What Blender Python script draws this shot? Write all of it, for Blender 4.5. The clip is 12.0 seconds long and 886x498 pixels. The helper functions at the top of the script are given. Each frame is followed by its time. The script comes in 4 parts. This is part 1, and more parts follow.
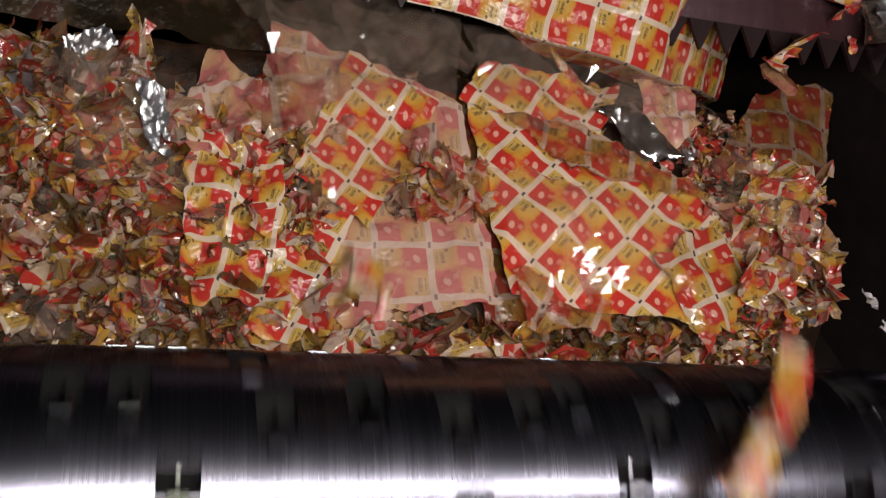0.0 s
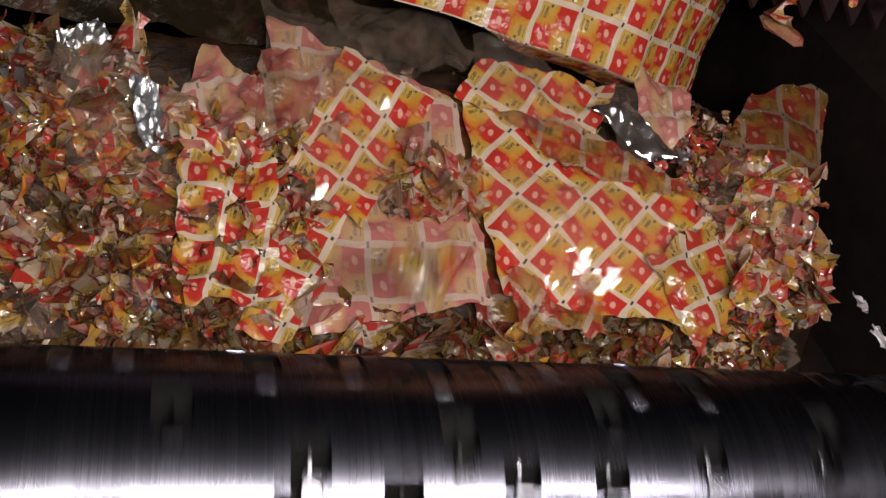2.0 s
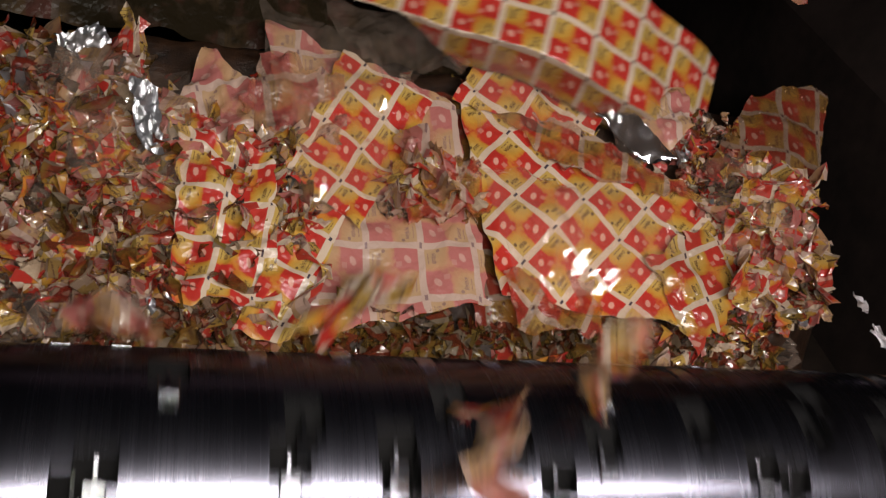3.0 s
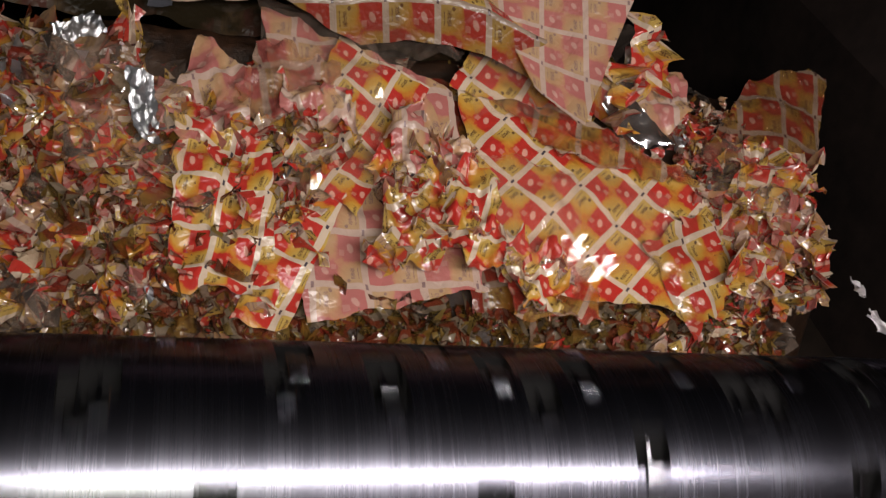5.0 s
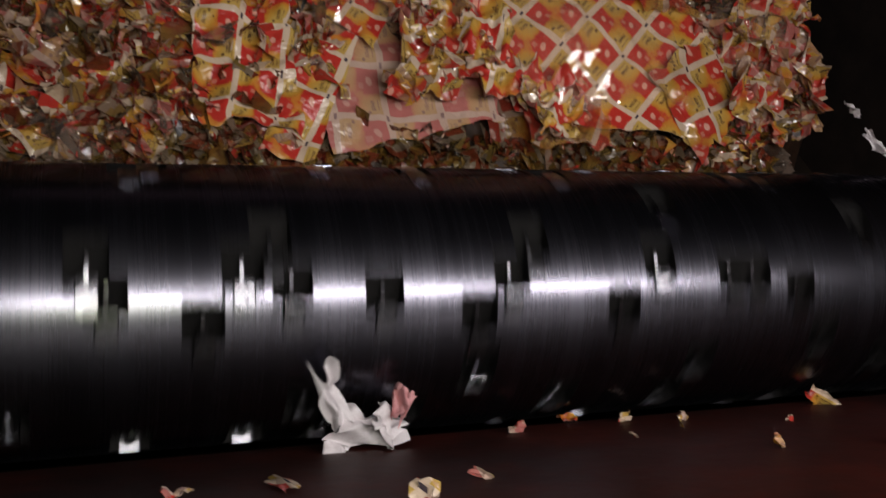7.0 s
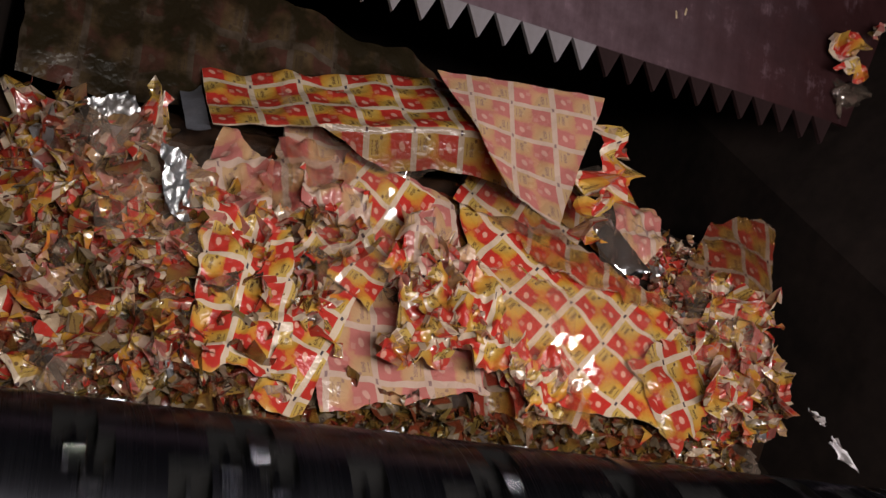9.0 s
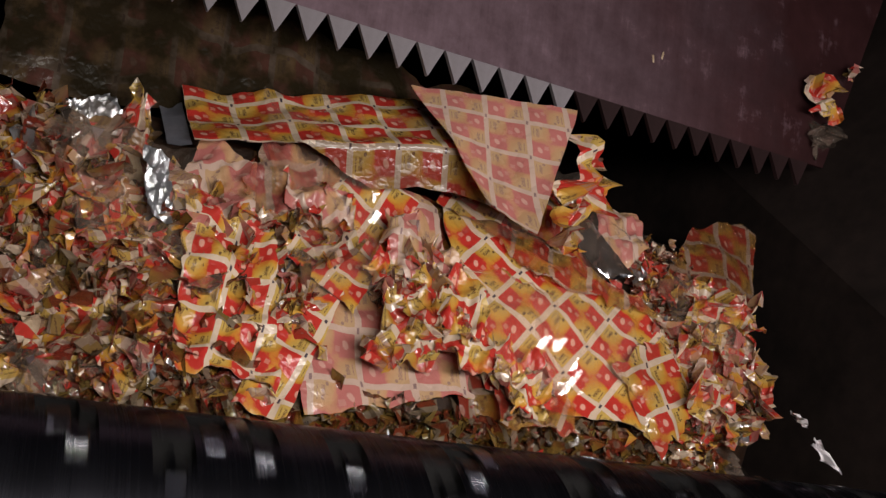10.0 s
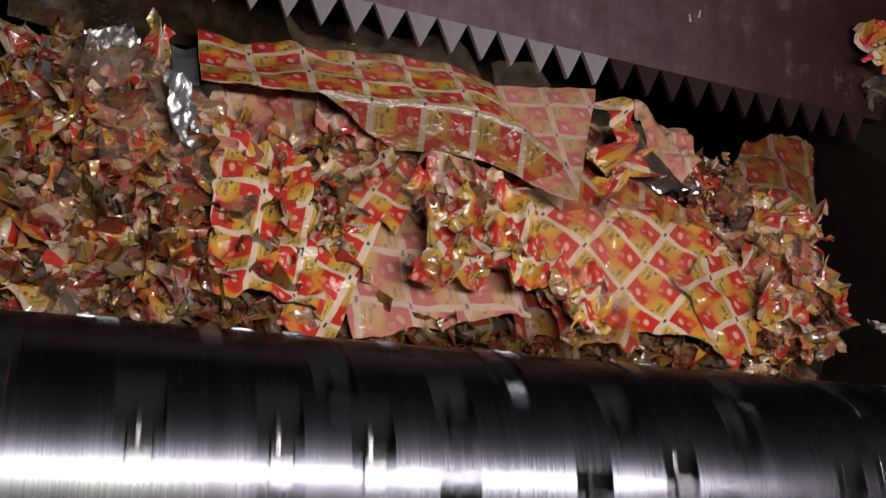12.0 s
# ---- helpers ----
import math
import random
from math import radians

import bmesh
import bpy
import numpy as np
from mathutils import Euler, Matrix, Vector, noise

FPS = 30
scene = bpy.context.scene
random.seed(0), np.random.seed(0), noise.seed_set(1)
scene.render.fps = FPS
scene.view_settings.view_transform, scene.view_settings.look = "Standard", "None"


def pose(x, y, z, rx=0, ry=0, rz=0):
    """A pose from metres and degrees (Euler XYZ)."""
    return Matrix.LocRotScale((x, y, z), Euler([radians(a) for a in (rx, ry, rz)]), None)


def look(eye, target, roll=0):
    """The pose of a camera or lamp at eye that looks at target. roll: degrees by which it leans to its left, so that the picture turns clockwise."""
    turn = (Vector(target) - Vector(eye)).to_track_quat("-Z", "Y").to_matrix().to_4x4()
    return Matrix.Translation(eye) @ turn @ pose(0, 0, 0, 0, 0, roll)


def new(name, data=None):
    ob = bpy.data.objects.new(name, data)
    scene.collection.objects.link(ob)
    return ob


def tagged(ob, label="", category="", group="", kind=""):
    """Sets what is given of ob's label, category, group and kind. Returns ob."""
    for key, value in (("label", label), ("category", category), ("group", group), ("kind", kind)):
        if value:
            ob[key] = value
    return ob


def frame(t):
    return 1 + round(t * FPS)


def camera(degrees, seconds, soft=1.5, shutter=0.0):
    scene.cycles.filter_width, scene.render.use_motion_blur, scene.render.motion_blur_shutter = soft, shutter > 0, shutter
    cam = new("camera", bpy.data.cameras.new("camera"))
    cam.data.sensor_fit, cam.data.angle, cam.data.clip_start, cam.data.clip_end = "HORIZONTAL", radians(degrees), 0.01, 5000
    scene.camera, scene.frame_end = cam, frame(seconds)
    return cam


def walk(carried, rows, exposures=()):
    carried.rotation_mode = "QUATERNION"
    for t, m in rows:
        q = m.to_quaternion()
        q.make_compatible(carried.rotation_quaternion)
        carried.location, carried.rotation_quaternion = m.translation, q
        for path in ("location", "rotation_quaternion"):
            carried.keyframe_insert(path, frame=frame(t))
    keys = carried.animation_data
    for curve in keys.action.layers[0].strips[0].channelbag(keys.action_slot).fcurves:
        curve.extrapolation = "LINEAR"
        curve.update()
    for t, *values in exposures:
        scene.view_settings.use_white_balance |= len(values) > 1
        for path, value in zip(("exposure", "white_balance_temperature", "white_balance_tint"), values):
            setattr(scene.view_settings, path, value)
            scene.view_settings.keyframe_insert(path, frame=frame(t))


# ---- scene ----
import functools

cam = camera(49.0, 12.0, soft=1.35, shutter=0.5)
PATH_ROWS = [
    (0.0, pose(-0.507, -0.902, 1.215, 52.47, -13.97, -11.75)),
    (0.5, pose(-0.507, -0.900, 1.211, 52.58, -14.14, -11.81)),
    (1.0, pose(-0.507, -0.898, 1.219, 52.24, -14.51, -11.58)),
    (1.5, pose(-0.505, -0.885, 1.235, 51.61, -14.57, -11.54)),
    (2.0, pose(-0.512, -0.874, 1.245, 51.09, -14.91, -11.64)),
    (2.5, pose(-0.499, -0.891, 1.241, 51.61, -14.60, -11.49)),
    (3.0, pose(-0.491, -0.897, 1.239, 51.72, -14.34, -11.27)),
    (5.0, pose(-0.483, -0.896, 1.251, 50.67, -14.03, -11.31)),
    (5.5, pose(-0.521, -0.886, 1.209, 44.90, -15.20, -11.99)),
    (5.8, pose(-0.544, -0.887, 1.203, 39.63, -15.88, -12.12)),
    (6.0, pose(-0.555, -0.887, 1.200, 38.01, -16.12, -12.55)),
    (6.5, pose(-0.586, -0.918, 1.174, 40.25, -15.18, -14.33)),
    (7.0, pose(-0.618, -0.973, 1.154, 45.61, -14.38, -15.41)),
    (7.5, pose(-0.690, -0.928, 1.182, 46.93, -16.16, -16.23)),
    (7.7, pose(-0.692, -0.929, 1.181, 49.82, -16.90, -15.71)),
    (9.3, pose(-0.738, -0.949, 1.091, 62.61, -22.29, -16.56)),
    (9.5, pose(-0.739, -0.951, 1.085, 62.90, -22.45, -16.75)),
    (10.0, pose(-0.736, -0.954, 1.080, 63.33, -22.12, -17.38)),
    (10.5, pose(-0.715, -0.951, 1.056, 63.66, -21.83, -17.55)),
    (11.0, pose(-0.680, -0.960, 1.018, 61.99, -20.05, -16.79)),
    (11.5, pose(-0.666, -0.977, 0.959, 63.73, -17.81, -16.54)),
    (12.0, pose(-0.681, -0.956, 0.904, 63.62, -17.11, -17.28)),
]
walk(cam, PATH_ROWS, exposures=[(0.0, 0.14), (5.0, 0.1), (5.5, -0.05), (6.0, -0.6), (7.0, -0.5), (7.5, -0.15), (9.3, 0.2), (11.0, 0.2), (12.0, 0.15)])

# ---- light: a row of tube lamps over the hopper mouth, the second one dim, a weak greenish one behind, a dim hall ----
world = bpy.data.worlds.new("hall_air")
scene.world = world
world.use_nodes = True
world.node_tree.nodes["Background"].inputs[0].default_value = (0.6, 0.65, 0.75, 1)
world.node_tree.nodes["Background"].inputs[1].default_value = 0.055


def tube(name, place, aim, length, width, watts, colour):
    ob = new(name, bpy.data.lights.new(name, "AREA"))
    ob.data.shape, ob.data.size, ob.data.size_y = "RECTANGLE", length, width
    ob.data.energy, ob.data.color = watts, colour
    ob.matrix_world = look(place, aim)
    return ob


tube("tube_lamp", (0.28, -1.06, 1.51), (0.28, 0.3, 0.1), 2.16, 0.15, 40.5, (1.0, 0.935, 0.925))
tube("tube_lamp", (2.00, -1.06, 1.51), (2.00, 0.3, 0.1), 0.95, 0.15, 4, (1.0, 0.935, 0.925))
tube("far_tube_lamp", (-0.45, -1.5, 1.75), (-0.4, 0.0, 0.1), 0.5, 0.06, 3.2, (0.86, 1.0, 0.5))


# ---- materials ----
class Nodes:
    def __init__(self, name):
        self.mat = bpy.data.materials.new(name)
        self.mat.use_nodes = True
        self.tree = self.mat.node_tree
        self.bsdf = self.tree.nodes["Principled BSDF"]

    def add(self, kind, **fields):
        n = self.tree.nodes.new(kind)
        for key, value in fields.items():
            if key == "operation":
                n.operation = value
            elif key == "data_type":
                n.data_type = value
            elif key == "blend_type":
                n.blend_type = value
        return n

    def link(self, a, b):
        if hasattr(a, "is_output"):
            self.tree.links.new(a, b)
        else:
            b.default_value = a

    def math(self, op, a, b=0.0, c=0.0):
        n = self.add("ShaderNodeMath", operation=op)
        for s, v in zip(n.inputs, (a, b, c)):
            self.link(v, s)
        return n.outputs[0]

    def mix(self, f, a, b, blend="MIX"):
        n = self.add("ShaderNodeMix", data_type="RGBA", blend_type=blend)
        self.link(f, n.inputs[0])
        self.link(a if hasattr(a, "is_output") else (*a, 1), n.inputs[6])
        self.link(b if hasattr(b, "is_output") else (*b, 1), n.inputs[7])
        return n.outputs[2]

    def noise(self, scale, detail=4, rough=0.55, coords=None, stretch=None):
        n = self.add("ShaderNodeTexNoise")
        n.inputs["Scale"].default_value, n.inputs["Detail"].default_value = scale, detail
        n.inputs["Roughness"].default_value = rough
        if coords is None:
            coords = self.add("ShaderNodeTexCoord").outputs["Object"]
        if stretch:
            m = self.add("ShaderNodeMapping")
            m.inputs["Scale"].default_value = stretch
            self.link(coords, m.inputs["Vector"])
            coords = m.outputs[0]
        self.link(coords, n.inputs["Vector"])
        return n.outputs["Fac"]

    def facets(self, scale):
        """Flat facets with sharp folds between them."""
        n = self.add("ShaderNodeTexVoronoi")
        n.feature = "DISTANCE_TO_EDGE"
        n.inputs["Scale"].default_value = scale
        self.link(self.add("ShaderNodeTexCoord").outputs["Object"], n.inputs["Vector"])
        return n.outputs["Distance"]

    def ramp(self, f, *stops):
        n = self.add("ShaderNodeValToRGB")
        e = n.color_ramp.elements
        while len(e) < len(stops):
            e.new(0.5)
        for s, (p, c) in zip(e, stops):
            s.position, s.color = p, (*c, 1)
        self.link(f, n.inputs[0])
        return n.outputs[0]

    def bump(self, height, strength, distance):
        n = self.add("ShaderNodeBump")
        n.inputs["Strength"].default_value, n.inputs["Distance"].default_value = strength, distance
        self.link(height, n.inputs["Height"])
        self.link(n.outputs[0], self.bsdf.inputs["Normal"])

    def done(self, colour, rough, metal=0.0, spec=0.5):
        self.link(colour if hasattr(colour, "is_output") else (*colour, 1), self.bsdf.inputs["Base Color"])
        self.link(rough, self.bsdf.inputs["Roughness"])
        self.link(metal, self.bsdf.inputs["Metallic"])
        self.bsdf.inputs["Specular IOR Level"].default_value = spec
        return self.mat


def film_print(name, pale, soil_shade=0.0, soil_shade_tone=(0.078, 0.036, 0.018), thin=0.0, gloss=0.40):
    """Printed sachet web: white seams, a red panel with a pale blob, a yellow panel with dark bars. pale: the unprinted side, where the print shows through."""
    n = Nodes(name)
    uv = n.add("ShaderNodeUVMap").outputs[0]
    sep = n.add("ShaderNodeSeparateXYZ")
    n.link(uv, sep.inputs[0])
    fu, fv = n.math("FRACT", sep.outputs[0]), n.math("FRACT", sep.outputs[1])
    du, dv = n.math("ABSOLUTE", n.math("SUBTRACT", fu, 0.5)), n.math("ABSOLUTE", n.math("SUBTRACT", fv, 0.5))
    inside = n.math("MULTIPLY", n.math("LESS_THAN", du, 0.436), n.math("LESS_THAN", dv, 0.440))
    wob = n.noise(9.0, 2, coords=uv)
    rag = n.noise(42.0, 1, coords=uv)

    def folded(test):
        """The cell turned half round where test is 1."""
        return tuple(n.math("ADD", f, n.math("MULTIPLY", test, n.math("SUBTRACT", 1.0, n.math("MULTIPLY", f, 2.0)))) for f in (fu, fv))
    ru, rv = folded(n.math("GREATER_THAN", n.math("ADD", fu, fv), 1.0))
    yu, yv = folded(n.math("GREATER_THAN", fu, fv))
    # two red panels and two yellow ones, chequered, orange where they meet
    cross = n.math("MULTIPLY", n.math("SUBTRACT", fu, 0.5), n.math("SUBTRACT", fv, 0.5))
    cross = n.math("ADD", cross, n.math("MULTIPLY", n.math("SUBTRACT", wob, 0.5), 0.028))
    gold = n.ramp(n.math("ABSOLUTE", cross), (0.003, (0.56, 0.19, 0.022)), (0.018, (0.56, 0.29, 0.034)), (0.070, (0.53, 0.36, 0.085)))
    red = n.ramp(n.math("ADD", cross, 0.5), (0.499, (0, 0, 0)), (0.506, (1, 1, 1)))
    panel = n.mix(red, gold, n.mix(n.math("MULTIPLY", wob, 0.5), (0.50, 0.010, 0.014), (0.46, 0.028, 0.018)))
    # a pale drop on each red corner, and a small stamp by it
    a = n.math("DIVIDE", n.math("SUBTRACT", ru, 0.255), 0.070)
    b = n.math("DIVIDE", n.math("SUBTRACT", rv, 0.275), 0.092)
    a = n.math("ADD", a, n.math("MULTIPLY", b, 0.35))
    r = n.math("ADD", n.math("ADD", n.math("MULTIPLY", a, a), n.math("MULTIPLY", b, b)), n.math("MULTIPLY", n.math("SUBTRACT", rag, 0.45), 0.9))
    panel = n.mix(n.math("MULTIPLY", n.ramp(r, (0.55, (1, 1, 1)), (1.0, (0, 0, 0))), 0.82), panel, (0.80, 0.44, 0.34))
    a, b = n.math("ABSOLUTE", n.math("SUBTRACT", ru, 0.415)), n.math("ABSOLUTE", n.math("SUBTRACT", rv, 0.36))
    stamp = n.math("LESS_THAN", n.math("MAXIMUM", a, b), 0.050)
    panel = n.mix(n.math("MULTIPLY", stamp, 0.38), panel, (0.72, 0.42, 0.30))
    # two short lines of script, and a dot, on each yellow corner
    p, q = n.math("SUBTRACT", yu, 0.19), n.math("SUBTRACT", yv, 0.745)
    wave = n.math("ADD", p, n.math("MULTIPLY", n.math("SUBTRACT", rag, 0.5), 0.10))
    line = n.math("MAXIMUM", n.math("LESS_THAN", n.math("ABSOLUTE", n.math("ADD", p, 0.065)), 0.011), n.math("LESS_THAN", n.math("ABSOLUTE", n.math("SUBTRACT", wave, 0.035)), 0.036))
    line = n.math("MULTIPLY", line, n.math("MULTIPLY", n.math("LESS_THAN", n.math("ABSOLUTE", q), 0.115), n.math("GREATER_THAN", n.noise(58.0, 0, coords=uv), 0.44)))
    a, b = n.math("SUBTRACT", yu, 0.31), n.math("SUBTRACT", yv, 0.89)
    dot = n.math("LESS_THAN", n.math("ADD", n.math("MULTIPLY", a, a), n.math("MULTIPLY", b, b)), 0.0011)
    panel = n.mix(n.math("MULTIPLY", n.math("MAXIMUM", line, dot), 0.88), panel, (0.060, 0.030, 0.014))
    seam = (0.66, 0.53, 0.40)
    colour = n.mix(inside, seam, panel)
    colour = n.mix(n.math("MULTIPLY", n.noise(5.0, 3, coords=uv), 0.10), colour, (0.40, 0.20, 0.12))
    # registration ticks in the seams
    tick = n.math("MULTIPLY", n.math("GREATER_THAN", du, 0.475), n.math("GREATER_THAN", dv, 0.45))
    colour = n.mix(tick, colour, (0.05, 0.05, 0.07))
    grime = n.noise(14.0, 5)
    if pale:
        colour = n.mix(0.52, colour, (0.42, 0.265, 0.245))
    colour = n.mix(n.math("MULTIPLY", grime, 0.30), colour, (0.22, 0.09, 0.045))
    # tone over the print: soiling, and for SHADY and UNDER painted-in shade
    if soil_shade:
        colour = n.mix(n.math("ADD", soil_shade, n.math("MULTIPLY", n.math("SUBTRACT", grime, 0.5), 0.5)), colour, soil_shade_tone)
    # fine crumple: flat facets at two sizes, and a little waviness
    crease = n.math("ADD", n.math("ADD", n.facets(24.0), n.math("MULTIPLY", n.facets(70.0), 0.36)), n.math("MULTIPLY", n.noise(60.0, 2, 0.6), 0.10))
    n.bump(crease, 0.6, 0.0060)
    mat = n.done(colour, n.math("ADD", 0.06 if gloss > 0.5 else 0.10, n.math("MULTIPLY", grime, 0.20 if gloss > 0.5 else 0.28)), 0.0, gloss)
    if thin:
        # thin film lets what lies under it show
        through_film, both = n.add("ShaderNodeBsdfTransparent"), n.add("ShaderNodeMixShader")
        through_film.inputs[0].default_value = (0.95, 0.80, 0.68, 1)
        n.link(n.math("MULTIPLY", n.noise(24.0, 3), 2 * thin), both.inputs[0])
        n.link(n.bsdf.outputs[0], both.inputs[1])
        n.link(through_film.outputs[0], both.inputs[2])
        n.link(both.outputs[0], n.tree.nodes["Material Output"].inputs[0])
    return mat


PRINT, BACK = film_print("printed_film", False), film_print("film_unprinted_side", True)
SOILED = film_print("soiled_printed_film", False, 0.80)
STAINED = film_print("stained_printed_film", False, 0.74, (0.060, 0.018, 0.008), 0.27)
GHOST = film_print("thin_printed_film", False, 0.12, (0.30, 0.11, 0.05), 0.62)
GHOSTB = film_print("thin_film_unprinted_side", True, 0.05, (0.30, 0.15, 0.10), 0.60)
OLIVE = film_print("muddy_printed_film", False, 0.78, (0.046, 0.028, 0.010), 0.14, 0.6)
# near-black tone stands in for the shade this rear sheet hangs in
SHADY = film_print("shade_toned_film_unprinted_side", True, 0.97, (0.016, 0.0115, 0.0060), 0.0, 0.04)
# brown show-through darkened to carry the shadow on the long sheet's hem
UNDER = film_print("shaded_brown_film_underside", False, 0.58, (0.060, 0.020, 0.009))
SCRAP, SCRAPB = film_print("torn_printed_film", False, 0.10, (0.12, 0.058, 0.026), 0.16, 0.8), film_print("torn_film_unprinted_side", True, 0.14, (0.17, 0.07, 0.038), 0.24, 0.8)


def clear_film():
    n = Nodes("clear_film")
    tr, gl = n.add("ShaderNodeBsdfTransparent"), n.add("ShaderNodeBsdfGlossy")
    tr.inputs[0].default_value = (0.97, 0.95, 0.93, 1)
    gl.inputs["Roughness"].default_value = 0.03
    fr = n.add("ShaderNodeFresnel")
    fr.inputs[0].default_value = 1.5
    mx = n.add("ShaderNodeMixShader")
    n.link(n.math("MULTIPLY", fr.outputs[0], 1.3), mx.inputs[0])
    n.link(tr.outputs[0], mx.inputs[1])
    n.link(gl.outputs[0], mx.inputs[2])
    # a little milkiness
    haze, all_of = n.add("ShaderNodeBsdfDiffuse"), n.add("ShaderNodeMixShader")
    haze.inputs[0].default_value = (0.66, 0.50, 0.40, 1)
    n.link(n.math("MULTIPLY", n.noise(30.0, 4), 0.12), all_of.inputs[0])
    n.link(mx.outputs[0], all_of.inputs[1])
    n.link(haze.outputs[0], all_of.inputs[2])
    n.link(all_of.outputs[0], n.tree.nodes["Material Output"].inputs[0])
    return n.mat


CLEAR = clear_film()


def simple(name, low, high, scale, rough, metal=0.0, bump=0.0, stretch=None, spec=0.5, spread=0.15):
    n = Nodes(name)
    f = n.noise(scale, 6, 0.6, stretch=stretch)
    g = n.noise(scale * 9, 3, 0.6, stretch=stretch)
    mixed = n.math("ADD", n.math("MULTIPLY", f, 0.7), n.math("MULTIPLY", g, 0.3))
    colour = n.ramp(mixed, (0.36, low), (0.64, high))
    if bump:
        n.bump(mixed, 0.5, bump)
    return n.done(colour, n.math("ADD", rough - spread / 2, n.math("MULTIPLY", f, spread)), metal, spec)


CREAM = simple("cream_unprinted_film", (0.27, 0.18, 0.11), (0.52, 0.40, 0.28), 12, 0.22, 0.0, 0.003)
STRIP = simple("dull_metallised_film", (0.10, 0.10, 0.12), (0.19, 0.19, 0.22), 16, 0.35, 0.1, 0.003)
MIRROR = simple("smooth_metallised_film", (0.34, 0.34, 0.36), (0.50, 0.50, 0.53), 12, 0.09, 1.0, 0.0006, spread=0.04)
FOIL = simple("metallised_film", (0.38, 0.38, 0.40), (0.62, 0.62, 0.64), 20, 0.32, 0.85, 0.004)
def turned_steel():
    """Turned steel: fine rings and worn bands round the drum, a few smears along it."""
    n = Nodes("polished_rotor_steel")
    rings = n.noise(1.0, 6, 0.7, stretch=(130, 0.4, 0.4))
    bands = n.noise(1.0, 3, 0.6, stretch=(17, 0.6, 0.6))
    smear = n.noise(7.0, 4, 0.6, stretch=(0.6, 4, 4))
    f = n.math("ADD", n.math("MULTIPLY", rings, 0.35), n.math("ADD", n.math("MULTIPLY", bands, 0.35), n.math("MULTIPLY", smear, 0.3)))
    colour = n.ramp(f, (0.30, (0.105, 0.103, 0.125)), (0.68, (0.200, 0.197, 0.235)))
    n.bump(rings, 0.03, 0.0006)
    n.bsdf.inputs["Specular Tint"].default_value = (0.28, 0.26, 0.28, 1)
    n.bsdf.inputs["Coat Weight"].default_value, n.bsdf.inputs["Coat Roughness"].default_value = 0.12, 0.10
    return n.done(colour, n.math("ADD", 0.17, n.math("MULTIPLY", f, 0.20)), 1.0)


DRUM = turned_steel()
# near-black stands in for the shade inside the knife pockets; bolts share it
POCKET = simple("shade_black_pocket_steel", (0.003, 0.003, 0.003), (0.011, 0.010, 0.010), 9, 0.75, 0.0, 0.001, spec=0.12)
KNIFE = simple("knife_steel", (0.12, 0.12, 0.13), (0.24, 0.24, 0.26), 22, 0.20, 1.0, 0.0005)
COLLAR = simple("blackened_steel", (0.015, 0.015, 0.016), (0.05, 0.048, 0.046), 8, 0.55, 0.4, 0.001)
WALLM = simple("grimy_dark_painted_steel", (0.007, 0.0055, 0.005), (0.022, 0.015, 0.013), 3, 0.75, 0.0, 0.001, spec=0.08)
BEDM = simple("dusty_bed_steel", (0.006, 0.004, 0.003), (0.020, 0.013, 0.009), 6, 0.65, 0.1, 0.001, spec=0.2)
# brown base darkened to stand in for shade in gaps between shreds
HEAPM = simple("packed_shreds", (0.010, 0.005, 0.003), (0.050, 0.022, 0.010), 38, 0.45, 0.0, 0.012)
PAPER = simple("white_torn_paper", (0.62, 0.56, 0.58), (0.80, 0.76, 0.78), 25, 0.7, 0.0, 0.002)
PINK = simple("pink_torn_paper", (0.55, 0.22, 0.24), (0.75, 0.42, 0.42), 25, 0.7, 0.0, 0.002)
HALL = simple("hall_plaster", (0.08, 0.09, 0.13), (0.12, 0.135, 0.19), 1.5, 0.8, 0.0, 0.003)


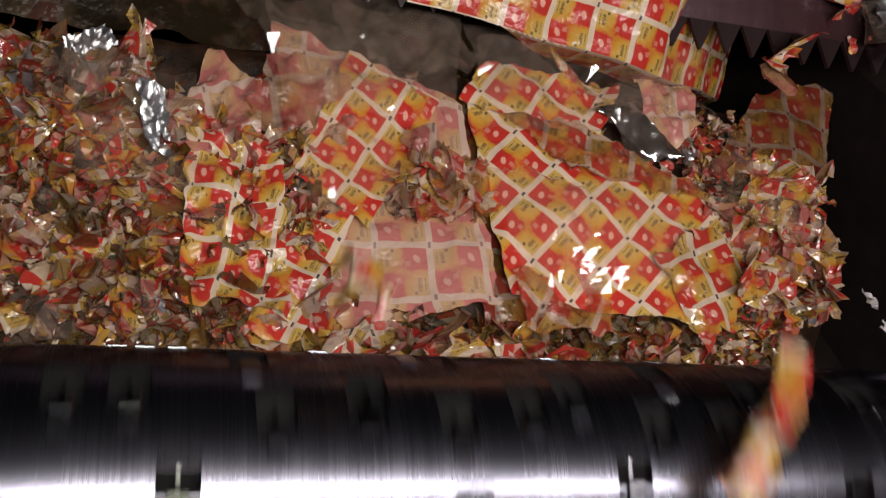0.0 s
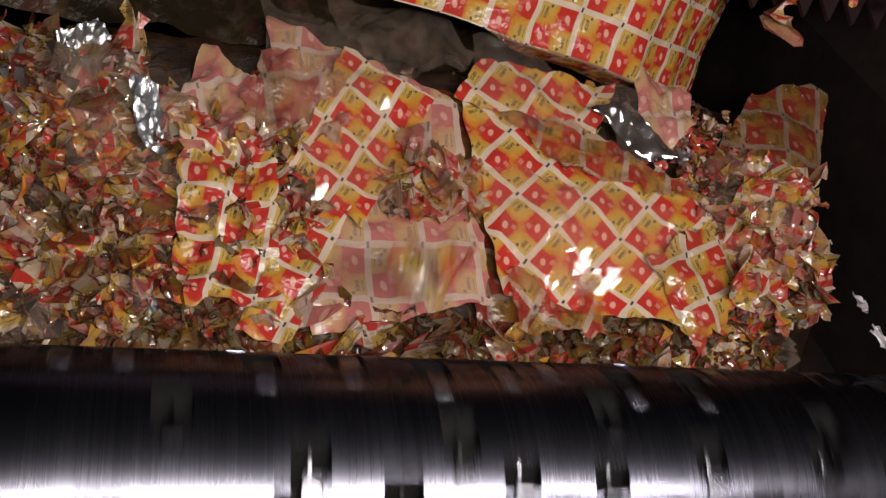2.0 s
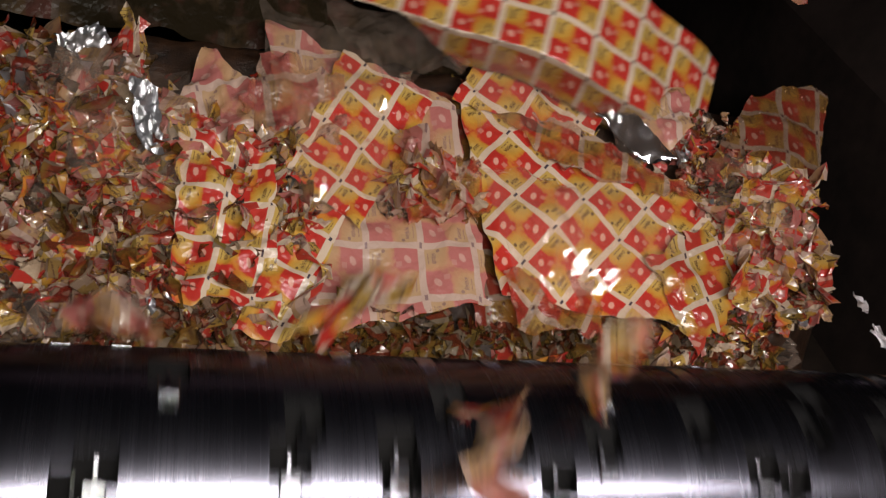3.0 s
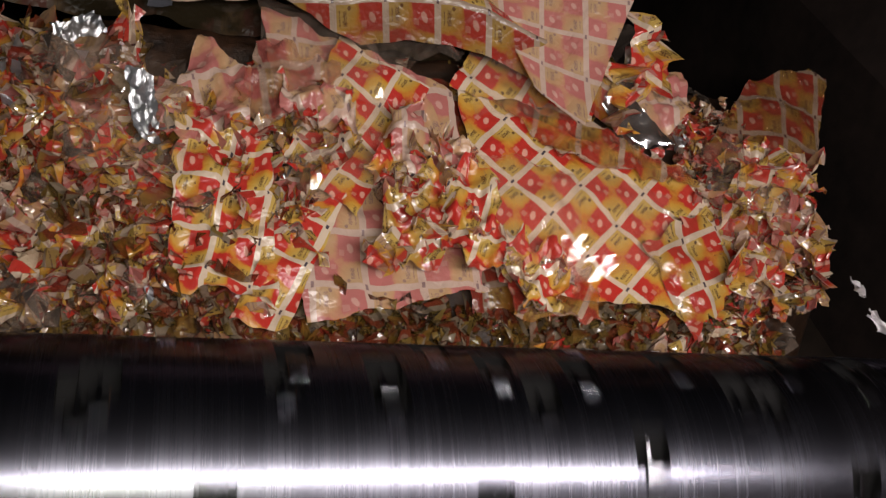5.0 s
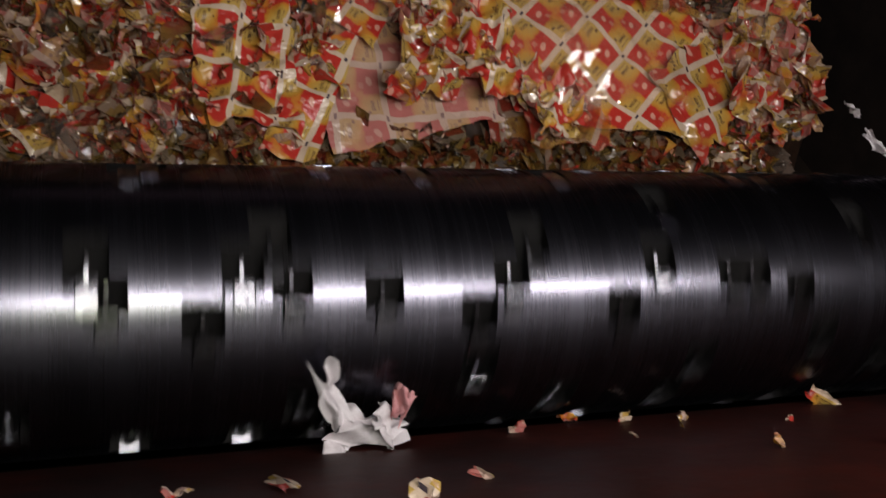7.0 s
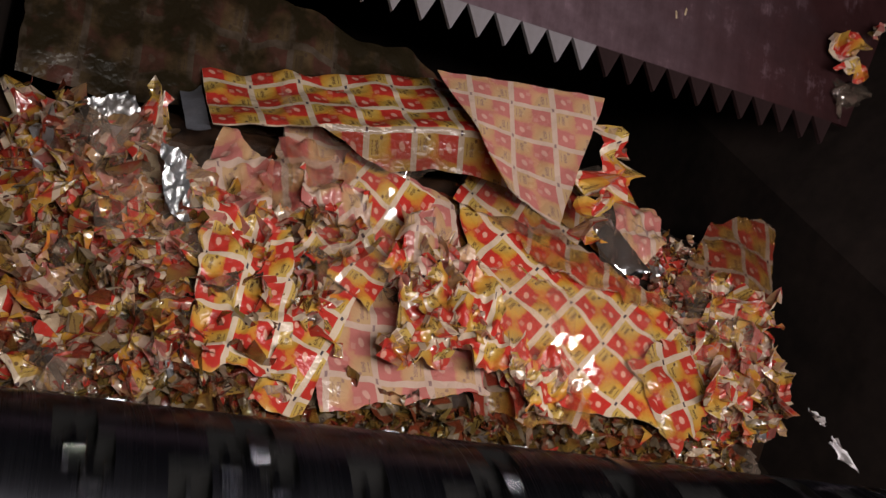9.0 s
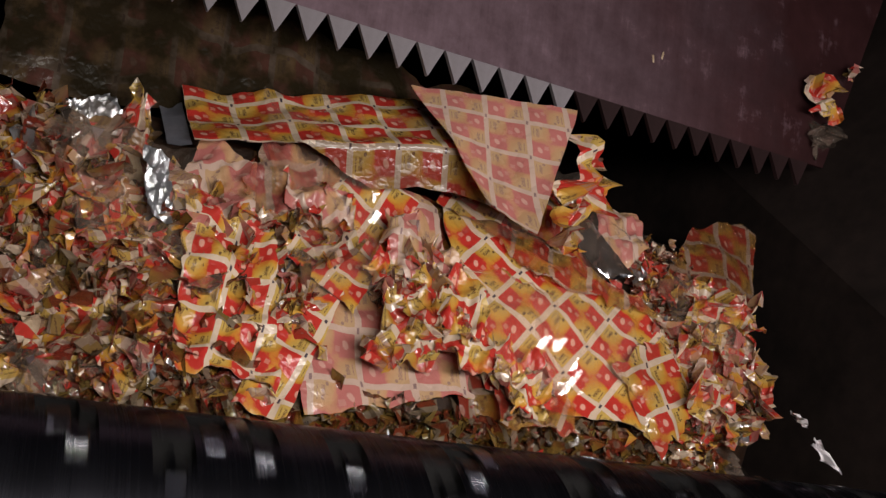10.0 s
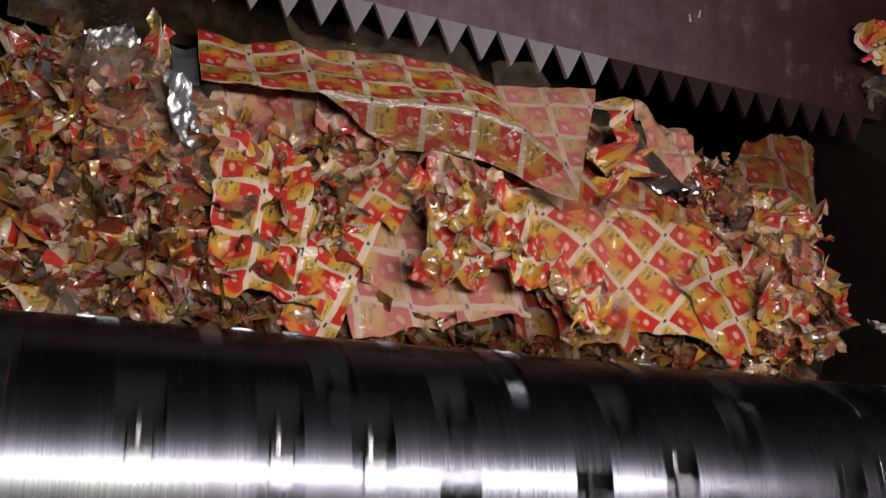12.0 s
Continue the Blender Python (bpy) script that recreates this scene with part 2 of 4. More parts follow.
def worn_paint(name, base, worn, metal_spots, rough, bare=None):
    n = Nodes(name)
    broad, fine = n.noise(2.2, 6, 0.62), n.noise(26, 5, 0.7)
    scratch = n.noise(9, 4, 0.6, stretch=(1, 9, 9))
    colour = n.ramp(n.math("ADD", n.math("MULTIPLY", broad, 0.75), n.math("MULTIPLY", fine, 0.25)), (0.38, base), (0.64, worn))
    spots = n.math("GREATER_THAN", n.math("ADD", n.math("MULTIPLY", fine, 0.6), n.math("MULTIPLY", scratch, 0.4)), metal_spots)
    colour = n.mix(spots, colour, (0.42, 0.38, 0.37))
    if bare:
        # paint rubbed off to grey metal over the busiest stretch, with a ragged border
        sep = n.add("ShaderNodeSeparateXYZ")
        n.link(n.add("ShaderNodeTexCoord").outputs["Object"], sep.inputs[0])
        edge = n.math("ADD", sep.outputs[0], n.math("MULTIPLY", n.math("SUBTRACT", broad, 0.5), 0.7))
        gone = n.ramp(n.math("MULTIPLY", n.math("ADD", edge, 0.6), 0.6), (0.14, (1, 1, 1)), (0.90, (0, 0, 0)))
        colour = n.mix(gone, colour, n.mix(fine, bare, [0.7 * c for c in bare]))
    # rubbed streaks along the stroke, and blotches
    streak = n.noise(7, 5, 0.65, stretch=(5, 0.6, 5))
    blotch = n.noise(11, 5, 0.7)
    rub = n.math("ADD", n.math("MULTIPLY", streak, 0.35), n.math("MULTIPLY", blotch, 0.65))
    colour = n.mix(n.ramp(rub, (0.38, (0.45, 0.45, 0.45)), (0.56, (0, 0, 0))), colour, base)
    colour = n.mix(n.ramp(rub, (0.56, (0, 0, 0)), (0.72, (0.22, 0.22, 0.22))), colour, [min(1.0, 2.6 * c) for c in (bare or worn)])
    n.bump(fine, 0.35, 0.002)
    return n.done(colour, n.math("ADD", rough, n.math("MULTIPLY", fine, 0.15)), n.math("MULTIPLY", spots, 0.6), 0.18)


FRONTM = worn_paint("red_brown_paint", (0.013, 0.0038, 0.0028), (0.066, 0.0085, 0.0038), 0.72, 0.45)
PLATEM = worn_paint("mauve_grey_worn_paint", (0.020, 0.0066, 0.0070), (0.046, 0.016, 0.0175), 0.71, 0.44, (0.185, 0.122, 0.146))
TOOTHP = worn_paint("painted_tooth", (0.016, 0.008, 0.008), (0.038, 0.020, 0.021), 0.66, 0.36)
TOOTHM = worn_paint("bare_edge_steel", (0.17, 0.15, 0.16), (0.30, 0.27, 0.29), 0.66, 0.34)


# ---- mesh helpers ----
def mesh_of(name, verts, faces, mats, uvs=None, slots=None, smooth=False):
    me = bpy.data.meshes.new(name)
    me.from_pydata([tuple(v) for v in verts], [], faces)
    for m in mats:
        me.materials.append(m)
    if slots is not None:
        me.polygons.foreach_set("material_index", slots)
    if uvs is not None:
        layer = me.uv_layers.new(name="UVMap")
        flat = []
        for f in faces:
            for i in f:
                flat += [uvs[i][0], uvs[i][1]]
        layer.data.foreach_set("uv", flat)
    if smooth:
        me.polygons.foreach_set("use_smooth", [True] * len(me.polygons))
    me.update()
    return me


def part(name, me, parent, m=None, label=""):
    ob = new(name, me)
    ob.parent = parent
    if m is not None:
        ob.matrix_basis = m
    if label:
        ob["label"] = label
    return ob


def box_mesh(name, lo, hi, mat, bevel=0.0):
    bm = bmesh.new()
    size = [b - a for a, b in zip(lo, hi)]
    mid = [(a + b) / 2 for a, b in zip(lo, hi)]
    bmesh.ops.create_cube(bm, size=1, matrix=Matrix.Translation(mid) @ Matrix.Diagonal((*size, 1)))
    if bevel:
        bmesh.ops.bevel(bm, geom=bm.edges[:], offset=bevel, segments=2, affect="EDGES", profile=0.5)
    me = bpy.data.meshes.new(name)
    bm.to_mesh(me)
    bm.free()
    me.materials.append(mat)
    return me


def slab(name, profile, x0, x1, mat, label, category):
    """A plate whose outline in the y-z plane is swept from x0 to x1."""
    n = len(profile)
    verts = [(x0, y, z) for y, z in profile] + [(x1, y, z) for y, z in profile]
    faces = [(i, (i + 1) % n, n + (i + 1) % n, n + i) for i in range(n)] + [tuple(range(n))[::-1], tuple(range(n, 2 * n))]
    ob = new(name, mesh_of(name, verts, faces, [mat]))
    bm = bmesh.new()
    bm.from_mesh(ob.data)
    bmesh.ops.recalc_face_normals(bm, faces=bm.faces)
    bm.to_mesh(ob.data)
    bm.free()
    return tagged(ob, label, category, kind="structure")


XL, XR = -0.79, 1.10      # inner faces of the side walls
R = 0.212                 # rotor radius
CELL = 0.090              # one sachet

# ---- the setting ----
slab("wall_front", [(-0.205, -0.30), (-0.205, -0.074), (-0.78, 0.616), (-0.84, 0.62), (-0.84, 0.60), (-0.80, 0.59), (-0.235, -0.09), (-0.235, -0.30)], XL, XR + 0.1, FRONTM,
     "sloping red-brown painted steel hopper wall with shreds on it", "hopper wall")


def flared_wall():
    """The right side wall: upright below, leaning outwards above."""
    prof = [(XR, -0.5), (XR, 0.42), (XR + 0.40, 1.27), (XR + 0.42, 1.27), (XR + 0.02, 0.42), (XR + 0.02, -0.5)]
    n = len(prof)
    vs = [(x, -1.05, z) for x, z in prof] + [(x, 2.0, z) for x, z in prof]
    fs = [(i, n + i, n + (i + 1) % n, (i + 1) % n) for i in range(n)] + [(0, 1, 4, 5), (1, 2, 3, 4), (n + 5, n + 4, n + 1, n), (n + 4, n + 3, n + 2, n + 1)]
    return tagged(new("wall_right", mesh_of("wall_right", vs, fs, [WALLM])), "dark grimy painted steel side wall flaring upwards", "hopper wall", kind="structure")


flared_wall()
slab("wall_left", [(-1.05, -0.5), (2.0, -0.5), (2.0, 1.15), (-0.6, 0.35), (-1.05, 0.30)], XL - 0.02, XL, WALLM, "dark grimy painted steel side wall of the hopper", "hopper wall")
slab("wall_back", [(1.98, -0.5), (2.0, -0.5), (2.0, 1.25), (1.98, 1.25)], XL, XR + 0.4, WALLM, "dark painted steel back wall of the hopper", "hopper wall")
slab("floor", [(0.228, -0.12), (1.98, -0.12), (1.98, -0.15), (0.25, -0.15)], XL, XR, BEDM, "dusty dark steel bed under the film heap", "machine bed")
slab("pit_floor", [(-0.235, -0.48), (1.98, -0.48), (1.98, -0.5), (-0.235, -0.5)], XL, XR, WALLM, "dark pit under the rotor", "pit")
slab("ground", [(-5, -0.52), (6, -0.52), (6, -0.57), (-5, -0.57)], -5, 5, HALL, "grey concrete hall floor", "floor")
slab("ceiling", [(-5, 3.6), (6, 3.6), (6, 3.65), (-5, 3.65)], -5, 5, HALL, "grey hall ceiling", "ceiling")
for nm, prof, a, b in (("wall_north", [(6, -0.52), (6.1, -0.52), (6.1, 3.6), (6, 3.6)], -5, 5), ("wall_south", [(-5.1, -0.52), (-5, -0.52), (-5, 3.6), (-5.1, 3.6)], -5, 5),
                       ("wall_west", [(-5, -0.52), (6, -0.52), (6, 3.6), (-5, 3.6)], -5.1, -5), ("wall_east", [(-5, -0.52), (6, -0.52), (6, 3.6), (-5, 3.6)], 5, 5.1)):
    slab(nm, prof, a, b, HALL, "plain grey hall wall", "wall")


# ---- rotor ----
def knife_plan():
    """(x, angle) of each knife, in degrees from the near side upwards at the rotor's zero turn: two arms of a V."""
    out = [(-0.333 - 0.051 * k, 38 - 72 * k) for k in range(6)]
    out += [(-0.280 + 0.053 * k, 38 + 72 * (4 - k)) for k in range(5)]
    out += [(-0.016 + 0.053 * k, 38 - 72 * k) for k in range(19)]
    arms = list(out)
    out += [(x + 0.024, a + 150) for x, a in arms[::2]] + [(-0.70 + 0.0305 * k, 137.5 * k) for k in range(54)]
    rng = random.Random(3)
    return [(x + rng.uniform(-0.010, 0.010), a + rng.uniform(-14, 14)) for x, a in out if x < 0.96]


def build_rotor():
    hub = new("shredder_rotor")
    tagged(hub, "spinning polished steel shredder rotor with square bolted knives", "rotor")
    knives = knife_plan()
    x0, x1, half, steps = -0.740, 1.055, 0.027, 240
    xs = {x0, x1}
    for x, _ in knives:
        for d in (-half - 0.001, -half, half, half + 0.001):
            xs.add(min(max(x + d, x0), x1))
    xs = sorted(xs)
    angle = [360.0 * i / steps for i in range(steps)]
    verts, faces, slots = [], [], []
    for x in xs:
        beside = [ka for kx, ka in knives if abs(x - kx) <= half + 1e-6]
        for a in angle:
            r = R
            for ka in beside:
                ahead = (a - ka) % 360
                if ahead < 17:
                    r = min(r, R - 0.030 * (1 - ahead / 17.0) ** 0.7)
            ra = radians(a)
            verts.append((x, -r * math.cos(ra), r * math.sin(ra)))
    for i in range(len(xs) - 1):
        for j in range(steps):
            k = (j + 1) % steps
            f = (i * steps + j, i * steps + k, (i + 1) * steps + k, (i + 1) * steps + j)
            faces.append(f)
            # every recessed face gets the pocket colour with its painted shade
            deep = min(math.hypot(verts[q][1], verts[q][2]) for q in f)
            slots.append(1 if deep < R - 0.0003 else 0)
    faces += [tuple(range(steps)), tuple((len(xs) - 1) * steps + q for q in range(steps))[::-1]]
    slots += [0, 0]
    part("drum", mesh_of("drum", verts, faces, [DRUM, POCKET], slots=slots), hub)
    bm = bmesh.new()
    bmesh.ops.create_cube(bm, size=1, matrix=Matrix.Diagonal((0.030, 0.034, 0.040, 1)))
    bmesh.ops.bevel(bm, geom=bm.edges[:], offset=0.0018, segments=1, affect="EDGES")
    kn = bpy.data.meshes.new("knife")
    bm.to_mesh(kn)
    bm.free()
    kn.materials.append(KNIFE)
    bm = bmesh.new()
    bmesh.ops.create_cone(bm, cap_ends=True, segments=6, radius1=0.008, radius2=0.008, depth=0.008)
    bo = bpy.data.meshes.new("bolt")
    bm.to_mesh(bo)
    bm.free()
    bo.materials.append(POCKET)
    fin = box_mesh("fin", (-0.0035, -0.014, -0.014), (0.0035, 0.014, 0.006), KNIFE, 0.001)
    for x, a in knives:
        ra = radians(a - 4)
        # local z points outwards, local y along the turn
        out = Vector((0, -math.cos(ra), math.sin(ra)))
        turn = Vector((0, math.sin(ra), math.cos(ra)))
        m = Matrix((( 1, turn.x, out.x, x), (0, turn.y, out.y, out.y * (R - 0.0165)), (0, turn.z, out.z, out.z * (R - 0.0165)), (0, 0, 0, 1)))
        k = part("knife", kn, hub, m, "square bright steel knife")
        part("bolt", bo, k, pose(0, 0.019, 0.0, 90, 0, 0))
        part("fin", fin, k, pose(0, 0.036, -0.004, 0, 0, 0), "narrow bright rib before the knife")
    for a, b, r in ((XL + 0.004, x0 - 0.001, R - 0.004), (x1 + 0.001, XR - 0.004, R - 0.006)):
        prof = [(a, r), (a + 0.3 * (b - a), r), (a + 0.32 * (b - a), r - 0.012), (a + 0.55 * (b - a), r - 0.012), (a + 0.57 * (b - a), r), (b, r)]
        vs, fs, n = [], [], 64
        for x, rr in prof:
            vs += [(x, rr * math.cos(2 * math.pi * q / n), rr * math.sin(2 * math.pi * q / n)) for q in range(n)]
        for i in range(len(prof) - 1):
            fs += [(i * n + q, i * n + (q + 1) % n, (i + 1) * n + (q + 1) % n, (i + 1) * n + q) for q in range(n)]
        fs += [tuple(range(n))[::-1], tuple((len(prof) - 1) * n + q for q in range(n))]
        part("end_collar", mesh_of("end_collar", vs, fs, [COLLAR]), hub, label="black end collar with a groove")
    return hub


rotor = build_rotor()


# ---- the pusher: sloping plate with a saw-toothed lower edge ----
DIRY, DIRZ = -0.625, -0.781     # its stroke, forwards and down


def build_pusher():
    hub = new("pusher")
    tagged(hub, "worn mauve-grey painted steel pusher with a saw-toothed edge", "pusher")
    # local: x along the edge, y up the slope, z out of the face; the right edge flares with the hopper
    thick, pitch, tall = 0.009, 0.064, 0.062
    x0, x1, top = XL + 0.01 - 0.075, 1.02, 0.95
    outline = [(x0, tall), (x1 + 0.023, tall), (x1 + 0.37 * top, top), (x0, top)]
    vs = [(x, y, 0) for x, y in outline] + [(x, y, -thick) for x, y in outline]
    part("plate", mesh_of("plate", vs, [(0, 1, 2, 3), (7, 6, 5, 4), (0, 4, 5, 1), (1, 5, 6, 2), (2, 6, 7, 3), (3, 7, 4, 0)], [PLATEM]), hub)
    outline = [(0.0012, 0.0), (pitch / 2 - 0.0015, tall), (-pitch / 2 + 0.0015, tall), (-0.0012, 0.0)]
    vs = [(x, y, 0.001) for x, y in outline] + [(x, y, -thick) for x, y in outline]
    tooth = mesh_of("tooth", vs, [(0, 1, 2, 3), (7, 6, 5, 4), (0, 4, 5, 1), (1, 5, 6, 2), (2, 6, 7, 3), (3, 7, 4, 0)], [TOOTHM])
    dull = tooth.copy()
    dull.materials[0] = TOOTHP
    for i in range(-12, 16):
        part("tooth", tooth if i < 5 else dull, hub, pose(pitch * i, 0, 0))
    chip = mesh_of("paint_chip", [(-0.003, -0.009, 0.0012), (0.002, -0.010, 0.0012), (0.0035, 0.004, 0.0012), (0.001, 0.010, 0.0012), (-0.002, 0.007, 0.0012), (0, 0, 0.0022)],
                   [(0, 1, 5), (1, 2, 5), (2, 3, 5), (3, 4, 5), (4, 0, 5)], [CREAM])
    for x, y, turn in ((0.490, 0.195, 12), (0.516, 0.210, -8)):
        part("paint_chip", chip, hub, pose(x, y, 0, 0, 0, turn), "small pale chip in the paint")
    return hub


pusher = build_pusher()


# ---- the heap ----
def heap_z(x, y):
    z = -0.07 + 0.5 * min(y, 0.80) - max(0.0, y - 0.80) * 0.9
    z += 0.030 * noise.noise((x * 5.0, y * 6.0, 3.1)) + 0.012 * noise.noise((x * 17.0, y * 17.0, 8.2))
    if x > 0.62:
        z -= 2.2 * max(0.0, 0.25 + 0.60 * (x - 0.64) - y)
    if x > 0.80:
        z -= (x - 0.80) ** 1.5 * 1.3
    return z


def build_heap():
    nx, ny = 90, 44
    verts, faces = [], []
    for j in range(ny + 1):
        y = 0.235 + (1.02 - 0.235) * j / ny
        for i in range(nx + 1):
            x = XL + 0.01 + (0.96 - XL) * i / nx
            z = heap_z(x, y) - 0.012
            if j in (0, ny) or i == nx:
                z = -0.118
            verts.append((x, y, max(z, -0.118)))
    for j in range(ny):
        for i in range(nx):
            a = j * (nx + 1) + i
            faces.append((a, a + 1, a + nx + 2, a + nx + 1))
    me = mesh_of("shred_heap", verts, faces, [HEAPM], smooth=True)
    return tagged(new("shred_heap", me), "packed brown heap of shredded plastic film, darkened for shade in the gaps", "heap", kind="stuff")


build_heap()


def sheet_grid(place, nu, nv, uv_of, layers=True, gap=0.0016, hole=None):
    """Grid over the unit square through place(u, v), with a second layer below for the other side."""
    P = [[Vector(place(i / nu, j / nv)) for i in range(nu + 1)] for j in range(nv + 1)]
    verts, uvs, faces, slots = [], [], [], []
    for j in range(nv + 1):
        for i in range(nu + 1):
            verts.append(P[j][i])
            uvs.append(uv_of(i / nu, j / nv))
    quads = [(j * (nu + 1) + i, j * (nu + 1) + i + 1, (j + 1) * (nu + 1) + i + 1, (j + 1) * (nu + 1) + i)
             for j in range(nv) for i in range(nu) if hole is None or not hole((i + 0.5) / nu, (j + 0.5) / nv)]
    faces, slots = list(quads), [0] * len(quads)
    if layers:
        n = len(verts)
        for j in range(nv + 1):
            for i in range(nu + 1):
                du = P[j][min(i + 1, nu)] - P[j][max(i - 1, 0)]
                dv = P[min(j + 1, nv)][i] - P[max(j - 1, 0)][i]
                nrm = du.cross(dv)
                nrm = nrm.normalized() if nrm.length > 1e-9 else Vector((0, 0, 1))
                verts.append(P[j][i] - nrm * gap)
                uvs.append(uv_of(i / nu, j / nv))
        faces += [tuple(n + q for q in f[::-1]) for f in quads]
        slots += [1] * len(quads)
    return verts, faces, uvs, slots


def ridge(x, y, s):
    return 1 - 2 * abs(noise.noise((x, y, s)))


@functools.lru_cache(None)
def fold_waves(seed):
    rng = random.Random(int(seed * 97) + 1)
    out = []
    for _ in range(5):
        a, length = rng.uniform(0, math.pi), rng.uniform(0.07, 0.26)
        out.append((math.cos(a) / length, math.sin(a) / length, rng.random(), length * rng.uniform(0.6, 1.4)))
    return out


def creases(x, y, seed):
    """Straight sharp folds in several directions, 0 to about 1."""
    wx, wy = x + 0.03 * noise.noise((x * 6, y * 6, seed)), y + 0.03 * noise.noise((x * 6, y * 6, seed + 8))
    z = 0.0
    for a, b, c, h in fold_waves(seed):
        t = a * wx + b * wy + c
        z += h * abs(2 * (t - math.floor(t + 0.5)))
    return z * 1.6


def lay_sheet(name, quad, lift, turn, seed, label, mats, amp=0.010, freq=9.0, nu=64, nv=52, tear=0.009, cell=0.100, category="film sheet", curl=0.0, anchor=None):
    """A sheet draped on the heap. quad: its far left, far right, near right and near left corners in plan; lift: height of each corner over the heap; turn: of the print."""
    c, s = math.cos(radians(turn)), math.sin(radians(turn))

    def plan(u, v):
        a = [(1 - u) * quad[3][k] + u * quad[2][k] for k in (0, 1)]
        b = [(1 - u) * quad[0][k] + u * quad[1][k] for k in (0, 1)]
        return [(1 - v) * a[k] + v * b[k] for k in (0, 1)]

    def place(u, v):
        e = min(u, v, 1 - u, 1 - v)
        x, y = plan(u, v)
        k = max(0.0, 1 - e * 9)
        x += k * tear * (creases(x * 4, y * 4, seed + 5.5) - 0.6)
        y += k * tear * (creases(x * 4, y * 4, seed + 9.5) - 0.6)
        l = (1 - v) * ((1 - u) * lift[3] + u * lift[2]) + v * ((1 - u) * lift[0] + u * lift[1])
        z = heap_z(x, y) * 0.55 + 0.45 * (-0.07 + 0.5 * y) + l + amp * ridge(x * freq, y * freq, seed) + 0.42 * amp * ridge(x * freq * 2.7, y * freq * 2.7, seed + 3) + 0.2 * amp * noise.noise((x * 34, y * 34, seed))
        z += (4.5 if mats[0] is CLEAR else 1.4) * amp * (creases(x, y, seed) - 0.25)
        z += curl * k * noise.noise((x * 12, y * 12, seed + 2.2))
        return x, y, z

    def uv_of(u, v):
        x, y = plan(u, v)
        y *= 1.118
        x, y = x + 0.004 * noise.noise((x * 9, y * 9, seed)), y + 0.004 * noise.noise((x * 9, y * 9, seed + 4))
        ox, oy = seed * 0.37, seed * 0.21
        if anchor:
            ax, ay = anchor[0], anchor[1] * 1.118
            ox, oy = -(c * ax + s * ay) / cell, -(-s * ax + c * ay) / cell
        return (c * x + s * y) / cell + ox, (-s * x + c * y) / cell + oy

    clear = mats[0] is CLEAR
    if clear:
        nu, nv = 15, 11
    v, f, t, sl = sheet_grid(place, nu, nv, uv_of, layers=not clear)
    ob = new(name, mesh_of(name, v, f, mats, t, sl, smooth=not clear and mats[0] is not FOIL))
    ob.visible_shadow = not clear
    return tagged(ob, label, category, group="film sheets in the hopper")


FRONT, REAR = [PRINT, BACK], [BACK, PRINT]
TORN, TORN_BACK = [SCRAP, SCRAPB], [SCRAPB, SCRAP]
lay_sheet("film_sheet", [(-0.284, 0.823), (0.089, 0.689), (0.132, 0.322), (-0.202, 0.256)], (0.03, 0.028, 0.03, 0.03), 3, 2.0,
          "pale pink unprinted side of a wide film sheet", REAR, amp=0.010, freq=7)
lay_sheet("film_sheet", [(0.095, 0.700), (0.694, 0.515), (0.577, 0.280), (0.145, 0.328)], (0.035, 0.03, 0.035, 0.04), -45, 3.0,
          "red and yellow printed film sheet draped in diamonds over the heap", FRONT, amp=0.010, freq=7, anchor=(0.337, 0.513))
lay_sheet("film_sheet", [(0.144, 0.778), (0.448, 0.765), (0.38, 0.645), (0.076, 0.676)], (0.035, 0.03, 0.045, 0.05), -35, 4.0,
          "orange printed film sheet folded behind the diamond sheet", FRONT, amp=0.012, nu=30, nv=20)
lay_sheet("film_sheet", [(-0.134, 0.761), (0.036, 0.671), (-0.115, 0.420), (-0.245, 0.504)], (0.045, 0.045, 0.045, 0.045), -30, 5.0,
          "narrow red and yellow printed film sheet on the pale sheet", FRONT, amp=0.011, nu=26, nv=36, cell=0.084)
lay_sheet("film_sheet", [(-0.235, 0.424), (-0.129, 0.463), (-0.235, 0.235), (-0.335, 0.238)], (0.045, 0.045, 0.045, 0.045), -28, 6.0,
          "torn printed film strip hanging towards the rotor", FRONT, amp=0.012, nu=20, nv=34, cell=0.084)
lay_sheet("film_sheet", [(-0.430, 0.545), (-0.270, 0.520), (-0.255, 0.262), (-0.425, 0.270)], (0.075, 0.06, 0.05, 0.06), -10, 7.0,
          "red and yellow printed film sheet crumpled on the shreds", FRONT, amp=0.016, freq=11, nu=40, nv=48, tear=0.02, cell=0.076)
lay_sheet("film_sheet", [(0.784, 0.776), (1.000, 0.825), (0.915, 0.606), (0.605, 0.572)], (0.045, 0.105, 0.065, 0.035), -9, 8.0,
          "soiled brownish printed film sheet leaning to the side wall", [STAINED, BACK], amp=0.012, nu=30, nv=24)
lay_sheet("film_sheet", [(-0.392, 0.730), (-0.30, 0.655), (-0.305, 0.525), (-0.460, 0.545)], (0.045, 0.045, 0.035, 0.035), 20, 9.0,
          "crumpled pale pink film piece on the shreds", REAR, amp=0.022, freq=14, nu=24, nv=24)
lay_sheet("film_sheet", [(0.461, 0.785), (0.609, 0.766), (0.603, 0.667), (0.498, 0.608)], (0.035, 0.04, 0.04, 0.03), 10, 11.0,
          "pale pink film piece standing behind the diamond sheet", REAR, amp=0.022, freq=12, nu=22, nv=22)
